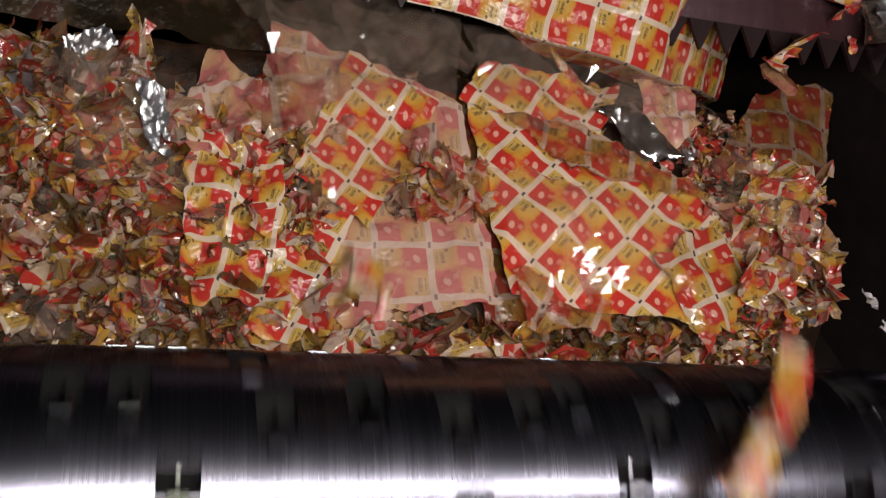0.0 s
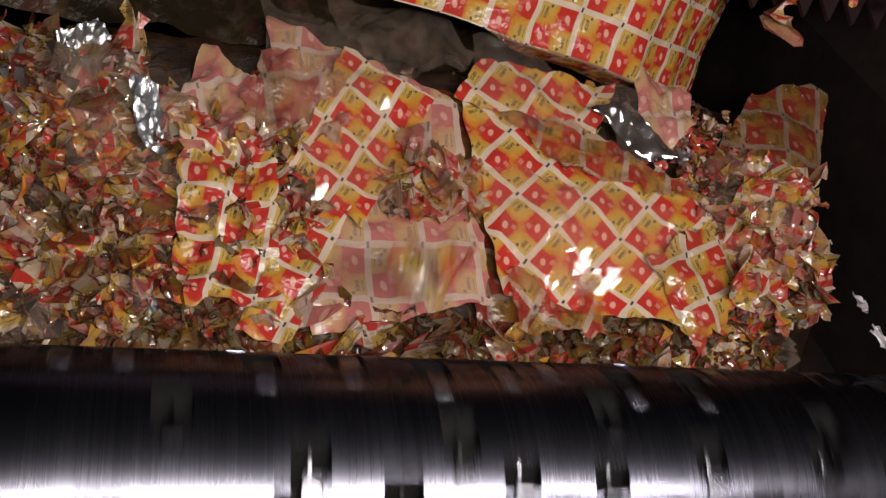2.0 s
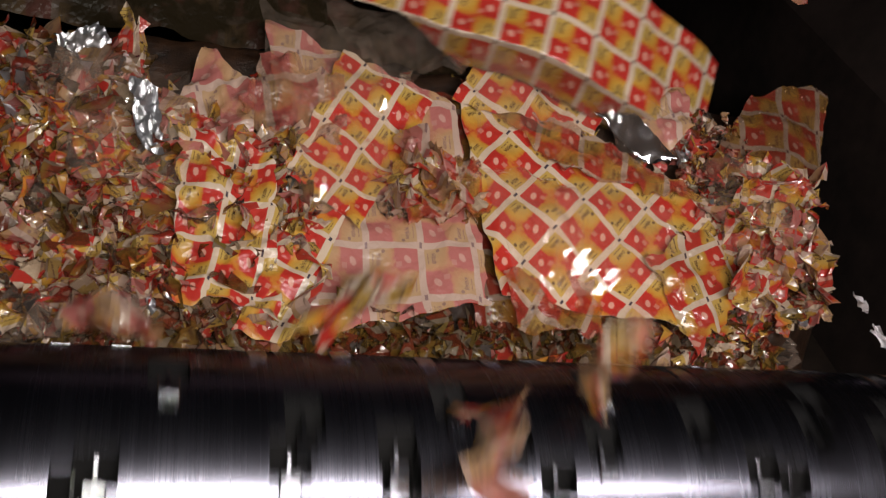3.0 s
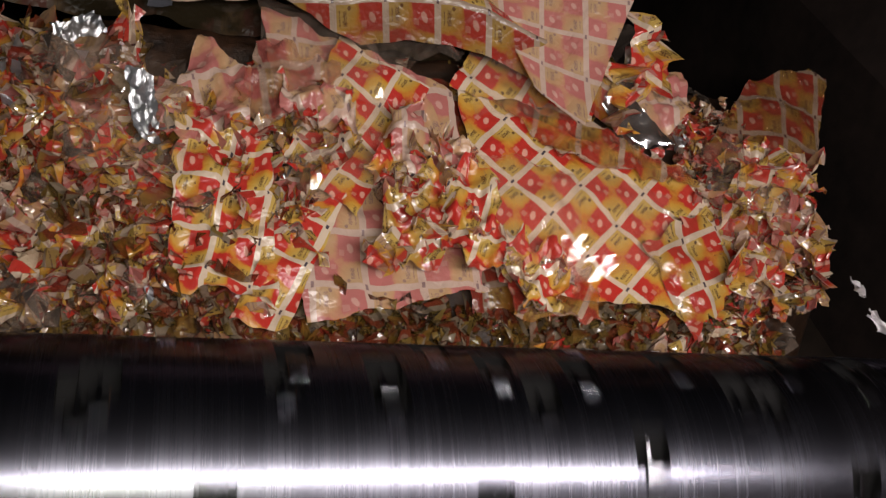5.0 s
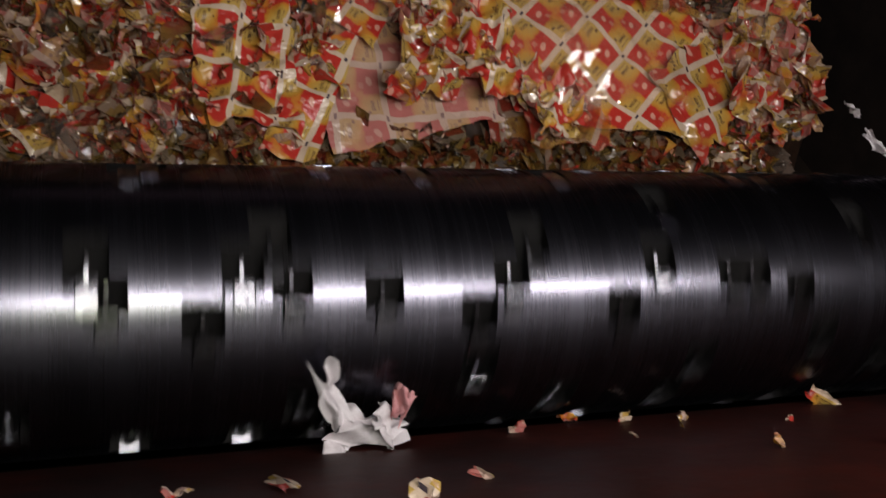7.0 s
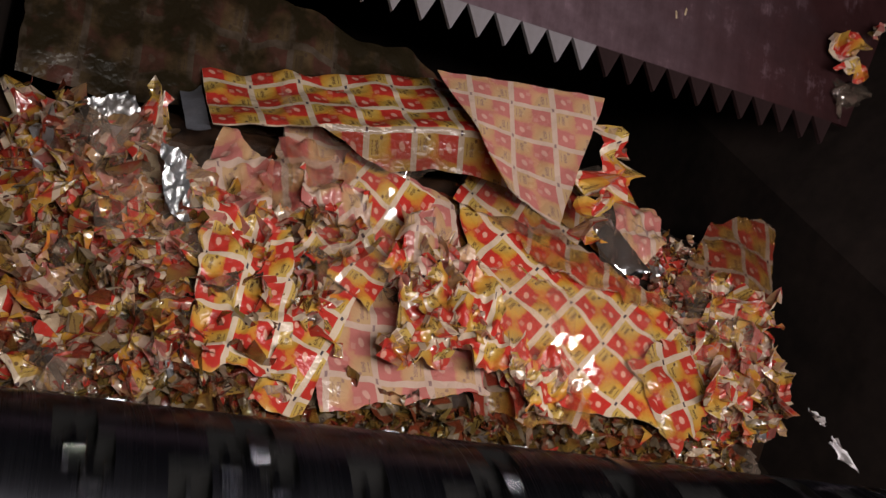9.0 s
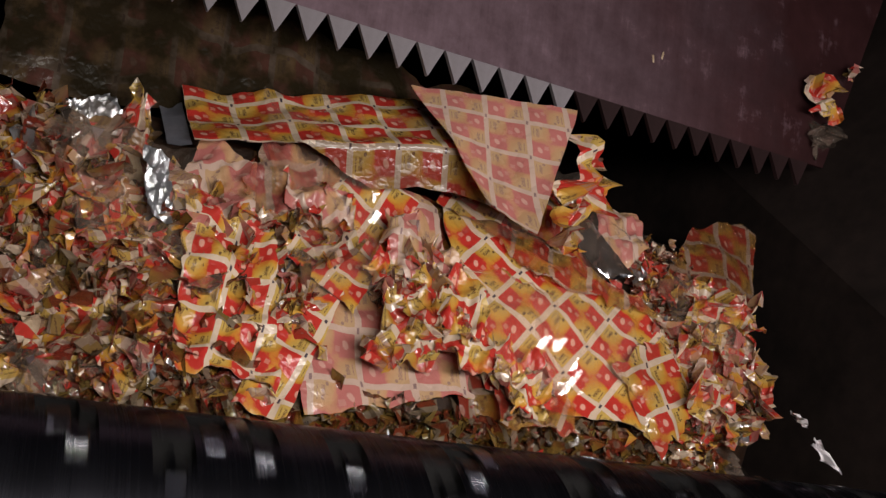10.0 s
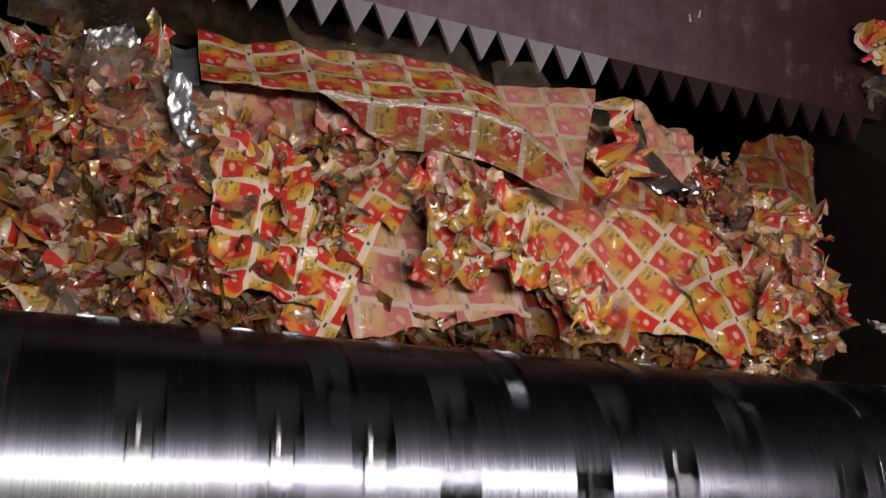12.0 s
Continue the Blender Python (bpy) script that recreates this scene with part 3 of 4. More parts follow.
lay_sheet("clear_film_sheet", [(-0.186, 0.860), (0.117, 0.755), (0.077, 0.680), (-0.113, 0.688)], (0.05, 0.05, 0.05, 0.05), 0, 12.0,
          "crumpled clear film with bright glints", [CLEAR, CLEAR], amp=0.022, freq=10)
lay_sheet("clear_film_sheet", [(0.32, 0.73), (0.50, 0.71), (0.60, 0.59), (0.44, 0.58)], (0.055, 0.055, 0.05, 0.055), 0, 13.0,
          "crumpled clear film over the diamond sheet", [CLEAR, CLEAR], amp=0.018, freq=10)
lay_sheet("metallised_film_piece", [(0.375, 0.690), (0.450, 0.690), (0.555, 0.597), (0.485, 0.607)], (0.060, 0.085, 0.070, 0.052), 0, 14.0,
          "dark mirror-like metallised film strip with bright edges", [MIRROR, MIRROR], amp=0.004, freq=9, nu=26, nv=22, category="film piece")
lay_sheet("metallised_film_piece", [(-0.514, 0.578), (-0.468, 0.575), (-0.453, 0.480), (-0.494, 0.497)], (0.105, 0.105, 0.09, 0.09), 0, 15.0,
          "crumpled silvery metallised film piece among the shreds", [FOIL, FOIL], amp=0.016, freq=22, nu=16, nv=20, category="film piece")
lay_sheet("metallised_film_piece", [(-0.645, 0.69), (-0.575, 0.72), (-0.55, 0.68), (-0.615, 0.65)], (0.075, 0.075, 0.07, 0.07), 0, 16.0,
          "crumpled silvery metallised film piece at the heap's back", [FOIL, FOIL], amp=0.020, freq=22, nu=22, nv=16, category="film piece")


lay_sheet("clear_film_sheet", [(0.10, 0.56), (0.30, 0.50), (0.33, 0.32), (0.16, 0.31)], (0.06, 0.055, 0.05, 0.055), 0, 17.0,
          "clear film with streaks of light on the diamond sheet", [CLEAR, CLEAR], amp=0.016, freq=12)
lay_sheet("clear_film_sheet", [(-0.30, 0.80), (-0.10, 0.74), (-0.06, 0.60), (-0.27, 0.62)], (0.06, 0.06, 0.055, 0.055), 0, 18.0,
          "thin clear film over the pale sheet", [CLEAR, CLEAR], amp=0.016, freq=12)
drawn_off = [lay_sheet("clear_film_sheet", [(-0.364, 0.756), (0.081, 0.831), (0.05, 0.605), (-0.2, 0.57)], (0.07, 0.07, 0.07, 0.07), 0, 25.0,
                       "crumpled clear film sheet being drawn off the heap", [CLEAR, CLEAR], amp=0.022, freq=10),
             lay_sheet("clear_film_sheet", [(0.077, 0.782), (0.634, 0.79), (0.493, 0.638), (0.124, 0.658)], (0.07, 0.07, 0.07, 0.07), 0, 26.0,
                       "crumpled clear film sheet being drawn off the heap", [CLEAR, CLEAR], amp=0.022, freq=10)]
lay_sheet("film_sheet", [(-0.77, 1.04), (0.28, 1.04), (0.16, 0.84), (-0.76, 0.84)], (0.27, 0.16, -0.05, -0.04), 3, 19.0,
          "brown film sheet behind the heap, shade put into its colour", [SHADY, SHADY], amp=0.016, freq=5)
# strip added in the fold in place of the soft shadow there
lay_sheet("film_sheet", [(0.03, 0.73), (0.17, 0.71), (0.20, 0.30), (0.10, 0.29)], (0.006, 0.006, 0.010, 0.010), 12, 46.0,
          "added stained film standing in for soft shade between the sheets", [STAINED, SCRAPB], amp=0.012, nu=24, nv=44)
# thin printed layers folded over the sheets below
lay_sheet("film_sheet", [(0.150, 0.690), (0.400, 0.640), (0.640, 0.520), (0.300, 0.560)], (0.050, 0.05, 0.05, 0.055), -14, 41.0,
          "thin see-through printed film folded over the diamond sheet", [GHOST, GHOSTB], amp=0.011, nu=40, nv=28, tear=0.03, cell=0.094)
lay_sheet("film_sheet", [(0.440, 0.400), (0.640, 0.470), (0.660, 0.350), (0.540, 0.240)], (0.050, 0.05, 0.045, 0.045), 24, 42.0,
          "thin printed film sheet turned aside at the diamond sheet's end", [SCRAP, SCRAPB], amp=0.012, nu=36, nv=28, tear=0.03, cell=0.090)
lay_sheet("film_sheet", [(0.150, 0.360), (0.330, 0.350), (0.360, 0.265), (0.170, 0.262)], (0.045, 0.045, 0.04, 0.04), -30, 43.0,
          "muddy see-through printed film under the diamond sheet's hem", [GHOST, GHOSTB], amp=0.014, nu=34, nv=20, tear=0.03)
lay_sheet("film_sheet", [(-0.290, 0.700), (-0.140, 0.670), (-0.120, 0.560), (-0.330, 0.580)], (0.055, 0.055, 0.05, 0.05), 12, 44.0,
          "thin pale film piece with the print showing through", [GHOSTB, GHOST], amp=0.018, freq=12, nu=34, nv=26, tear=0.03)
lay_sheet("film_sheet", [(-0.050, 0.520), (0.110, 0.560), (0.140, 0.460), (-0.030, 0.420)], (0.055, 0.055, 0.05, 0.05), -22, 45.0,
          "torn thin printed film lying across the pale sheet", [GHOST, GHOSTB], amp=0.020, freq=13, nu=34, nv=24, tear=0.035, cell=0.088)
for quad, s in (([(0.26, 0.50), (0.50, 0.47), (0.53, 0.33), (0.24, 0.32)], 51.0), ([(-0.24, 0.62), (-0.06, 0.60), (-0.05, 0.44), (-0.22, 0.42)], 52.0),
                ([(0.10, 0.74), (0.34, 0.72), (0.36, 0.60), (0.12, 0.60)], 53.0), ([(0.60, 0.62), (0.80, 0.60), (0.78, 0.42), (0.62, 0.40)], 54.0),
                ([(-0.62, 0.66), (-0.42, 0.64), (-0.40, 0.44), (-0.60, 0.42)], 55.0)):
    lay_sheet("clear_film_sheet", quad, (0.064, 0.064, 0.060, 0.060), 0, s, "crumpled clear film with sharp white glints on the heap", [CLEAR, CLEAR], amp=0.013, freq=9)


# ---- scraps ----
def scrap(rng, size, crumple, n=6):
    """One torn crumpled piece about its own middle: points, quads and print coordinates."""
    w, h = size * rng.uniform(0.7, 1.4), size * rng.uniform(0.35, 0.95)
    s, ou, ov, turn = rng.uniform(0, 90), rng.uniform(0, 9), rng.uniform(0, 9), rng.uniform(0, 6.28)
    c, d = math.cos(turn), math.sin(turn)
    fold, fa = rng.uniform(-1, 1) * crumple * 1.5, rng.uniform(0, 3.14)
    cf, sf = math.cos(fa), math.sin(fa)

    def flat(u, v):
        x, y = (u - 0.5) * w, (v - 0.5) * h
        e = max(abs(u - 0.5), abs(v - 0.5)) * 2
        k = 0.34 * size * e
        return x + k * noise.noise((u * 3, v * 3, s)), y + k * noise.noise((u * 3, v * 3, s + 7))

    def place(u, v):
        x, y = flat(u, v)
        z = crumple * size * (1.2 * noise.noise((u * 1.9, v * 1.9, s + 3)) + 0.5 * ridge(u * 2.4, v * 2.4, s + 5) + 0.12 * noise.noise((u * 7, v * 7, s + 3)))
        z += fold * abs(cf * x + sf * y)
        return x, y, z

    def uv_of(u, v):
        x, y = flat(u, v)
        return (c * x + d * y) / CELL + ou, (-d * x + c * y) / CELL + ov
    return sheet_grid(place, n, n, uv_of, gap=0.0010)


def scatter(name, count, spot, sizes, crumple, lift, seed, label, tilt=0.9, pale=0.22, soiled=0.30, dark=False):
    rng = random.Random(seed)
    verts, faces, uvs, slots = [], [], [], []
    for _ in range(count):
        x, y = spot(rng)
        size = rng.uniform(*sizes) ** 1.0
        v, f, t, sl = scrap(rng, size, crumple)
        e = 0.004
        up = Vector((-(heap_z(x + e, y) - heap_z(x - e, y)) / (2 * e), -(heap_z(x, y + e) - heap_z(x, y - e)) / (2 * e), 1)).normalized()
        m = Matrix.Translation((x, y, heap_z(x, y) + rng.uniform(*lift))) @ up.to_track_quat("Z", "Y").to_matrix().to_4x4()
        m = m @ Euler((rng.gauss(0, tilt), rng.gauss(0, tilt), rng.uniform(0, 6.28))).to_matrix().to_4x4()
        b, flip = len(verts), rng.random() < pale
        kind = rng.random()
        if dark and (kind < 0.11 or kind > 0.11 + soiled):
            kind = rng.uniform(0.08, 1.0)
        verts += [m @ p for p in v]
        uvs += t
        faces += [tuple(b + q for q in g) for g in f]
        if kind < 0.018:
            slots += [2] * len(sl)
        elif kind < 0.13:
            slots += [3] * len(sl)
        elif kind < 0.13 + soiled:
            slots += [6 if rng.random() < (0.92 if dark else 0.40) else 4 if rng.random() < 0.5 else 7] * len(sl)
        elif kind < 0.15 + soiled:
            slots += [5] * len(sl)
        else:
            slots += [1 - q for q in sl] if flip else sl
    me = mesh_of(name, verts, faces, [SCRAP, SCRAPB, FOIL, CLEAR, SOILED, CREAM, OLIVE, STAINED], uvs, slots)
    return tagged(new(name, me), label, "shreds", kind="stuff")


def within(x0, x1, y0, y1):
    return lambda rng: (rng.uniform(x0, x1), rng.uniform(y0, y1))


def left_heap(rng):
    """The wide end of the heap, clear of the long sheet's end."""
    while True:
        x, y = rng.uniform(-0.735, -0.30), rng.uniform(0.245, 0.73)
        if x < -0.50 or y < 0.56:
            return x, y


def tail(rng):
    """The heap's end, its near corner cut off."""
    while True:
        x, y = rng.uniform(0.58, 0.90), rng.uniform(0.27, 0.60)
        if y > 0.27 + 0.55 * max(0.0, x - 0.66):
            return x, y


scatter("film_shreds", 800, left_heap, (0.030, 0.110), 0.42, (-0.025, 0.040), 11, "torn red, yellow and muddy film shreds heaped up", soiled=0.45, pale=0.32)
scatter("film_shreds", 420, tail, (0.020, 0.062), 0.5, (-0.01, 0.045), 12, "finely torn film shreds at the heap's end", pale=0.30, soiled=0.30)
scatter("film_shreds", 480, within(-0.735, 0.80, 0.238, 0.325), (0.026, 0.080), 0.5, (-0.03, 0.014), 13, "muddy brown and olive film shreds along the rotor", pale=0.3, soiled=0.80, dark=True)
scatter("film_shreds", 300, within(-0.30, 0.72, 0.30, 0.80), (0.03, 0.06), 0.35, (-0.03, -0.012), 14, "film shreds under the sheets", tilt=0.4)
scatter("film_shreds", 70, within(0.58, 0.74, 0.60, 0.72), (0.02, 0.05), 0.6, (0.01, 0.06), 15, "torn film shreds piled by the leaning sheet")
scatter("film_shreds", 26, within(-0.06, 0.11, 0.46, 0.56), (0.025, 0.060), 0.5, (0.035, 0.06), 16, "torn film shreds on the pale sheet", pale=0.3, soiled=0.06)
scatter("film_shreds", 55, within(-0.33, -0.20, 0.36, 0.60), (0.03, 0.07), 0.5, (0.03, 0.055), 17, "torn film shreds between the printed sheets", soiled=0.1)


def loose_scrap(name, x, y, lift, size, seed, label, mats=None, tilt=(0, 0, 0), crumple=0.4, z=None):
    rng = random.Random(seed)
    big = size > 0.085
    v, f, t, sl = scrap(rng, size, crumple, 11 if big else 6)
    ob = new(name, mesh_of(name, v, f, mats or TORN, t, sl))
    ob.matrix_basis = pose(x, y, (heap_z(x, y) if z is None else z) + lift, *tilt)
    return tagged(ob, label, "film scrap", group="loose film scraps")


rs = random.Random(5)
for i in range(120):
    x, y = rs.uniform(-0.74, -0.40), rs.uniform(0.26, 0.62)
    loose_scrap("film_scrap", x, y, 0.040, rs.uniform(0.050, 0.115), 100 + i, "torn red and yellow printed film scrap on the heap" if i % 5 > 0 else "torn pale film scrap on the heap",
                FRONT if i % 5 > 3 else TORN if i % 5 > 0 else TORN_BACK, (rs.uniform(-10, 60), rs.uniform(-35, 35), rs.uniform(0, 360)), 0.3)
for i in range(40):
    x = rs.uniform(0.63, 0.88)
    y = rs.uniform(0.33 + 0.4 * (x - 0.63), 0.60)
    loose_scrap("film_scrap", x, y, 0.06, rs.uniform(0.06, 0.125), 200 + i, "torn printed film scrap at the heap's end" if i % 3 else "torn pale film scrap at the heap's end",
                TORN if i % 3 else TORN_BACK, (rs.uniform(0, 60), rs.uniform(-35, 35), rs.uniform(0, 360)), 0.4)
for i in range(5):
    x, y = rs.uniform(-0.05, 0.12), rs.uniform(0.46, 0.58)
    loose_scrap("film_scrap", x, y, 0.075, rs.uniform(0.06, 0.11), 300 + i, "crumpled printed film scrap on the pale sheet", TORN if i % 3 else TORN_BACK,
                (rs.uniform(0, 50), rs.uniform(-40, 40), rs.uniform(0, 360)), 0.5)

# shreds stuck to the sloping front wall and the side wall
for i, (x, y, s) in enumerate([(-0.521, -0.428, 0.034), (-0.305, -0.552, 0.045), (-0.187, -0.458, 0.02), (0.22, -0.225, 0.03), (0.23, -0.459, 0.028), (0.121, -0.22, 0.032),
                               (0.371, -0.502, 0.04), (0.620, -0.235, 0.055), (0.02, -0.24, 0.022), (0.25, -0.30, 0.016), (0.12, -0.35, 0.014), (0.42, -0.33, 0.016), (0.30, -0.26, 0.014)]):
    loose_scrap("film_scrap", x, y, 0.010, s, 400 + i, "small torn film scrap stuck to the sloping front wall", [REAR, FRONT][i % 2], (-44, 5, 70 * i), 0.3, z=-0.32 - 1.2 * y)
loose_scrap("film_sliver", -0.40, -0.414, 0.010, 0.03, 431, "thin yellow and red film sliver on the front wall", FRONT, (-47, 0, 15), 0.1, z=-0.32 + 0.497).scale = (0.5, 2.9, 1)
loose_scrap("film_sliver", 0.90, 0.31, 0, 0.07, 432, "white torn film sliver beside the side wall", [PAPER, PAPER], (35, 20, 60), 0.2, z=0.20).scale = (1.0, 0.5, 1)
loose_scrap("film_sliver", 0.905, 0.22, 0, 0.09, 433, "white torn film sliver beside the side wall", [PAPER, PAPER], (50, 30, -35), 0.2, z=0.185).scale = (1.1, 0.3, 1)

# ---- things that move ----
def fallen_sheet():
    """A long printed sheet with a bend, in its own space: x along it, y across."""
    L, W, F = 0.90, 0.235, 0.07

    def across(u, v):
        flap = F * min(max((u * L - 0.196) / 0.14, 0.0), 1.0)
        return v * (W + flap) - flap

    def place(u, v):
        x, y = u * L, across(u, v)
        z = 0.011 * ridge(x * 5, y * 5, 21.0) + 0.006 * ridge(x * 14, y * 14, 23.0) + 0.25 * max(y, 0.0) ** 2 + 0.022 * creases(x, y, 21.0)
        if x > 0.49:
            z -= 0.9 * (x - 0.49) ** 1.4
        if y < 0:
            z += 1.1 * y
            y *= 0.35
        y += 0.02 * noise.noise((x * 4, 0, 5)) * (1 - v)
        return x, y, z
    v, f, t, s = sheet_grid(place, 70, 46, lambda a, b: (a * L / 0.097 + 0.06, across(a, b) / 0.097 + 0.03))
    # faces below the fold take the film with shade in its colour
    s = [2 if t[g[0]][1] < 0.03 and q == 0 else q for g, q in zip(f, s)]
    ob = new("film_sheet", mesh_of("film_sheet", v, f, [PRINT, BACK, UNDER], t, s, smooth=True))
    v, f, t, s = sheet_grid(lambda a, b: (-0.045 + 0.043 * a, 0.01 + 0.20 * b, 0.012 + 0.006 * ridge(a, b * 3, 5.0)), 5, 14, lambda a, b: (a, b))
    part("end_strip", mesh_of("end_strip", v, f, [STRIP, STRIP], t, s, smooth=True), ob, None, "dark grey metallised end strip")
    return tagged(ob, "long red and yellow printed film sheet sliding down from the pusher", "film sheet", group="film sheets in the hopper")


def wing_sheet():
    A, B, C, D = (Vector(p) - Vector((0.15, 0.52, 0.42)) for p in ((-0.018, 0.816, 0.526), (0.310, 0.740, 0.587), (0.200, 0.505, 0.400), (0.110, 0.575, 0.425)))

    def place(u, v):
        p = (1 - v) * ((1 - u) * D + u * C) + v * ((1 - u) * A + u * B)
        return p + Vector((0, -1, 1)).normalized() * (0.010 * ridge(p.x * 7, p.z * 7, 31.0) + 0.005 * ridge(p.x * 19, p.z * 19, 33.0) + 0.05 * (u - 0.5) ** 2 + 0.022 * creases(p.x, p.z, 31.0))
    v, f, t, s = sheet_grid(place, 36, 36, lambda a, b: ((a - 0.5) * (0.10 + 0.27 * b) / CELL + 0.3, b * 0.33 / CELL))
    ob = new("film_sheet", mesh_of("film_sheet", v, f, REAR, t, s, smooth=True))
    return tagged(ob, "pale pink unprinted side of a film sheet folded upwards", "film sheet", group="film sheets in the hopper")


def landed_pieces():
    """Torn crumpled pieces that slide down from behind the pusher and come to rest on the sheets."""
    out = []
    for quad, turn, seed, mats, label in (
            ([(0.03, 0.50), (0.13, 0.48), (0.155, 0.33), (0.07, 0.30)], -20, 61.0, FRONT, "crumpled red and yellow printed film strip hanging over the pale sheet"),
            ([(-0.09, 0.44), (0.02, 0.45), (0.03, 0.33), (-0.06, 0.32)], 35, 62.0, TORN, "torn brownish pink film bunch on the pale sheet"),
            ([(-0.25, 0.64), (-0.12, 0.62), (-0.10, 0.54), (-0.22, 0.55)], 30, 63.0, REAR, "crumpled pale film piece with white seams showing"),
            ([(-0.06, 0.60), (0.08, 0.58), (0.09, 0.49), (-0.07, 0.48)], 5, 64.0, REAR, "pale pink film piece with a torn hem"),
            ([(-0.09, 0.51), (0.06, 0.50), (0.04, 0.44), (-0.10, 0.45)], 50, 65.0, FRONT, "torn red printed film fringe across the sheets"),
            ([(0.16, 0.39), (0.27, 0.35), (0.245, 0.255), (0.18, 0.27)], -60, 66.0, FRONT, "torn printed film tongue hanging below the diamond sheet")):
        out.append(lay_sheet("film_piece", quad, (0.070, 0.070, 0.062, 0.062), turn, seed, label, mats, amp=0.024, freq=15, nu=34, nv=34, tear=0.045, cell=0.082, category="film piece", curl=0.035))
    rng = random.Random(71)
    for i in range(26):
        x, y = rng.choice(((0.09, 0.40), (-0.03, 0.39), (0.0, 0.48), (0.20, 0.32), (-0.18, 0.56)))
        x, y = x + rng.gauss(0, 0.035), max(y + rng.gauss(0, 0.035), 0.27)
        out.append(loose_scrap("film_scrap", x, y, 0.085, rng.uniform(0.035, 0.075), 740 + i, "torn glossy film scrap among the crumpled pieces", TORN if i % 4 else TORN_BACK,
                               (rng.uniform(0, 60), rng.uniform(-40, 40), rng.uniform(0, 360)), 0.5))
    return out


def frame_of(left, along, across):
    u = Vector(along).normalized()
    n = u.cross(Vector(across)).normalized()
    v = n.cross(u)
    return Matrix(((u.x, v.x, n.x, left[0]), (u.y, v.y, n.y, left[1]), (u.z, v.z, n.z, left[2]), (0, 0, 0, 1)))


slide, wing, landed = fallen_sheet(), wing_sheet(), landed_pieces()
tag_end = loose_scrap("film_scrap", 0, 0, 0, 0.12, 521, "glossy printed film scrap hanging from the pusher's teeth", FRONT, crumple=0.5, z=0)
chunk = loose_scrap("film_scrap", 0, 0, 0, 0.15, 501, "crumpled printed film lump beside the pale sheet", FRONT, crumple=0.5, z=0)
chunk_low = loose_scrap("film_scrap", 0, 0, 0, 0.12, 502, "crumpled printed film lump below the pale sheet", FRONT, crumple=0.5, z=0)


corner_bits = [(loose_scrap("film_scrap", 0, 0, 0, 0.14, 511, "printed film scrap caught at the pusher's corner", FRONT, crumple=0.35, z=0), (0.985, 0.215, 0.03, -8, 6, 100)),
               (loose_scrap("clear_film_scrap", 0, 0, 0, 0.10, 512, "clear crumpled film scrap caught at the pusher's corner", [CLEAR, CLEAR], crumple=0.5, z=0), (1.02, 0.13, 0.015, 20, 0, 80)),
               (loose_scrap("film_scrap", 0, 0, 0, 0.06, 513, "small pale film scrap at the pusher's corner", REAR, crumple=0.5, z=0), (1.09, 0.33, 0.015, 30, 0, 10))]


dropped_bits = [(loose_scrap("clear_film_scrap", 0, 0, 0, 0.13, 531, "clear crumpled film scrap caught on the pusher's face", [CLEAR, CLEAR], crumple=0.5, z=0), (0.935, 0.105, 0.030, 10, 0, 60)),
                (loose_scrap("metallised_film_scrap", 0, 0, 0, 0.09, 532, "crumpled silvery film scrap caught on the pusher's face", [FOIL, FOIL], crumple=0.5, z=0), (0.955, 0.135, 0.028, 25, 10, 20)),
                (loose_scrap("film_scrap", 0, 0, 0, 0.075, 533, "glossy printed film scrap caught on the pusher's face", FRONT, crumple=0.5, z=0), (0.845, 0.130, 0.022, 10, 15, 40)),
                (loose_scrap("film_sliver", 0, 0, 0, 0.03, 534, "small yellow film sliver caught on a tooth", FRONT, crumple=0.2, z=0), (0.885, 0.055, 0.008, 0, 0, 80))]


def torn_paper():
    hub = new("torn_paper")
    tagged(hub, "crumpled white and pink torn paper fluttering on the rotor", "paper")
    rng = random.Random(77)
    for nm, size, mat, m, lab in (("crumpled_body", 0.085, PAPER, pose(0, 0, 0, 25, 5, 0) @ Matrix.Diagonal((0.95, 0.85, 1, 1)), ""),
                                  ("crumpled_body", 0.070, PAPER, pose(0.020, -0.005, 0.014, 45, 20, 60), ""),
                                  ("flap", 0.075, PAPER, pose(-0.058, 0.022, 0.055, 62, -8, 28) @ Matrix.Diagonal((0.38, 1.55, 1, 1)), "white strip sticking up"),
                                  ("flap", 0.070, PINK, pose(0.044, 0.008, 0.046, 60, 8, -8) @ Matrix.Diagonal((0.42, 1.50, 1, 1)), "pink strip sticking up"),
                                  ("shred", 0.045, PAPER, pose(-0.040, -0.020, -0.012, 30, 0, 70), "")):
        v, f, t, s = scrap(rng, size, 0.27, 18)
        part(nm, mesh_of(nm, v, f, [mat, mat], t, s, smooth=True), hub, m, lab)
    return hub


paper = torn_paper()

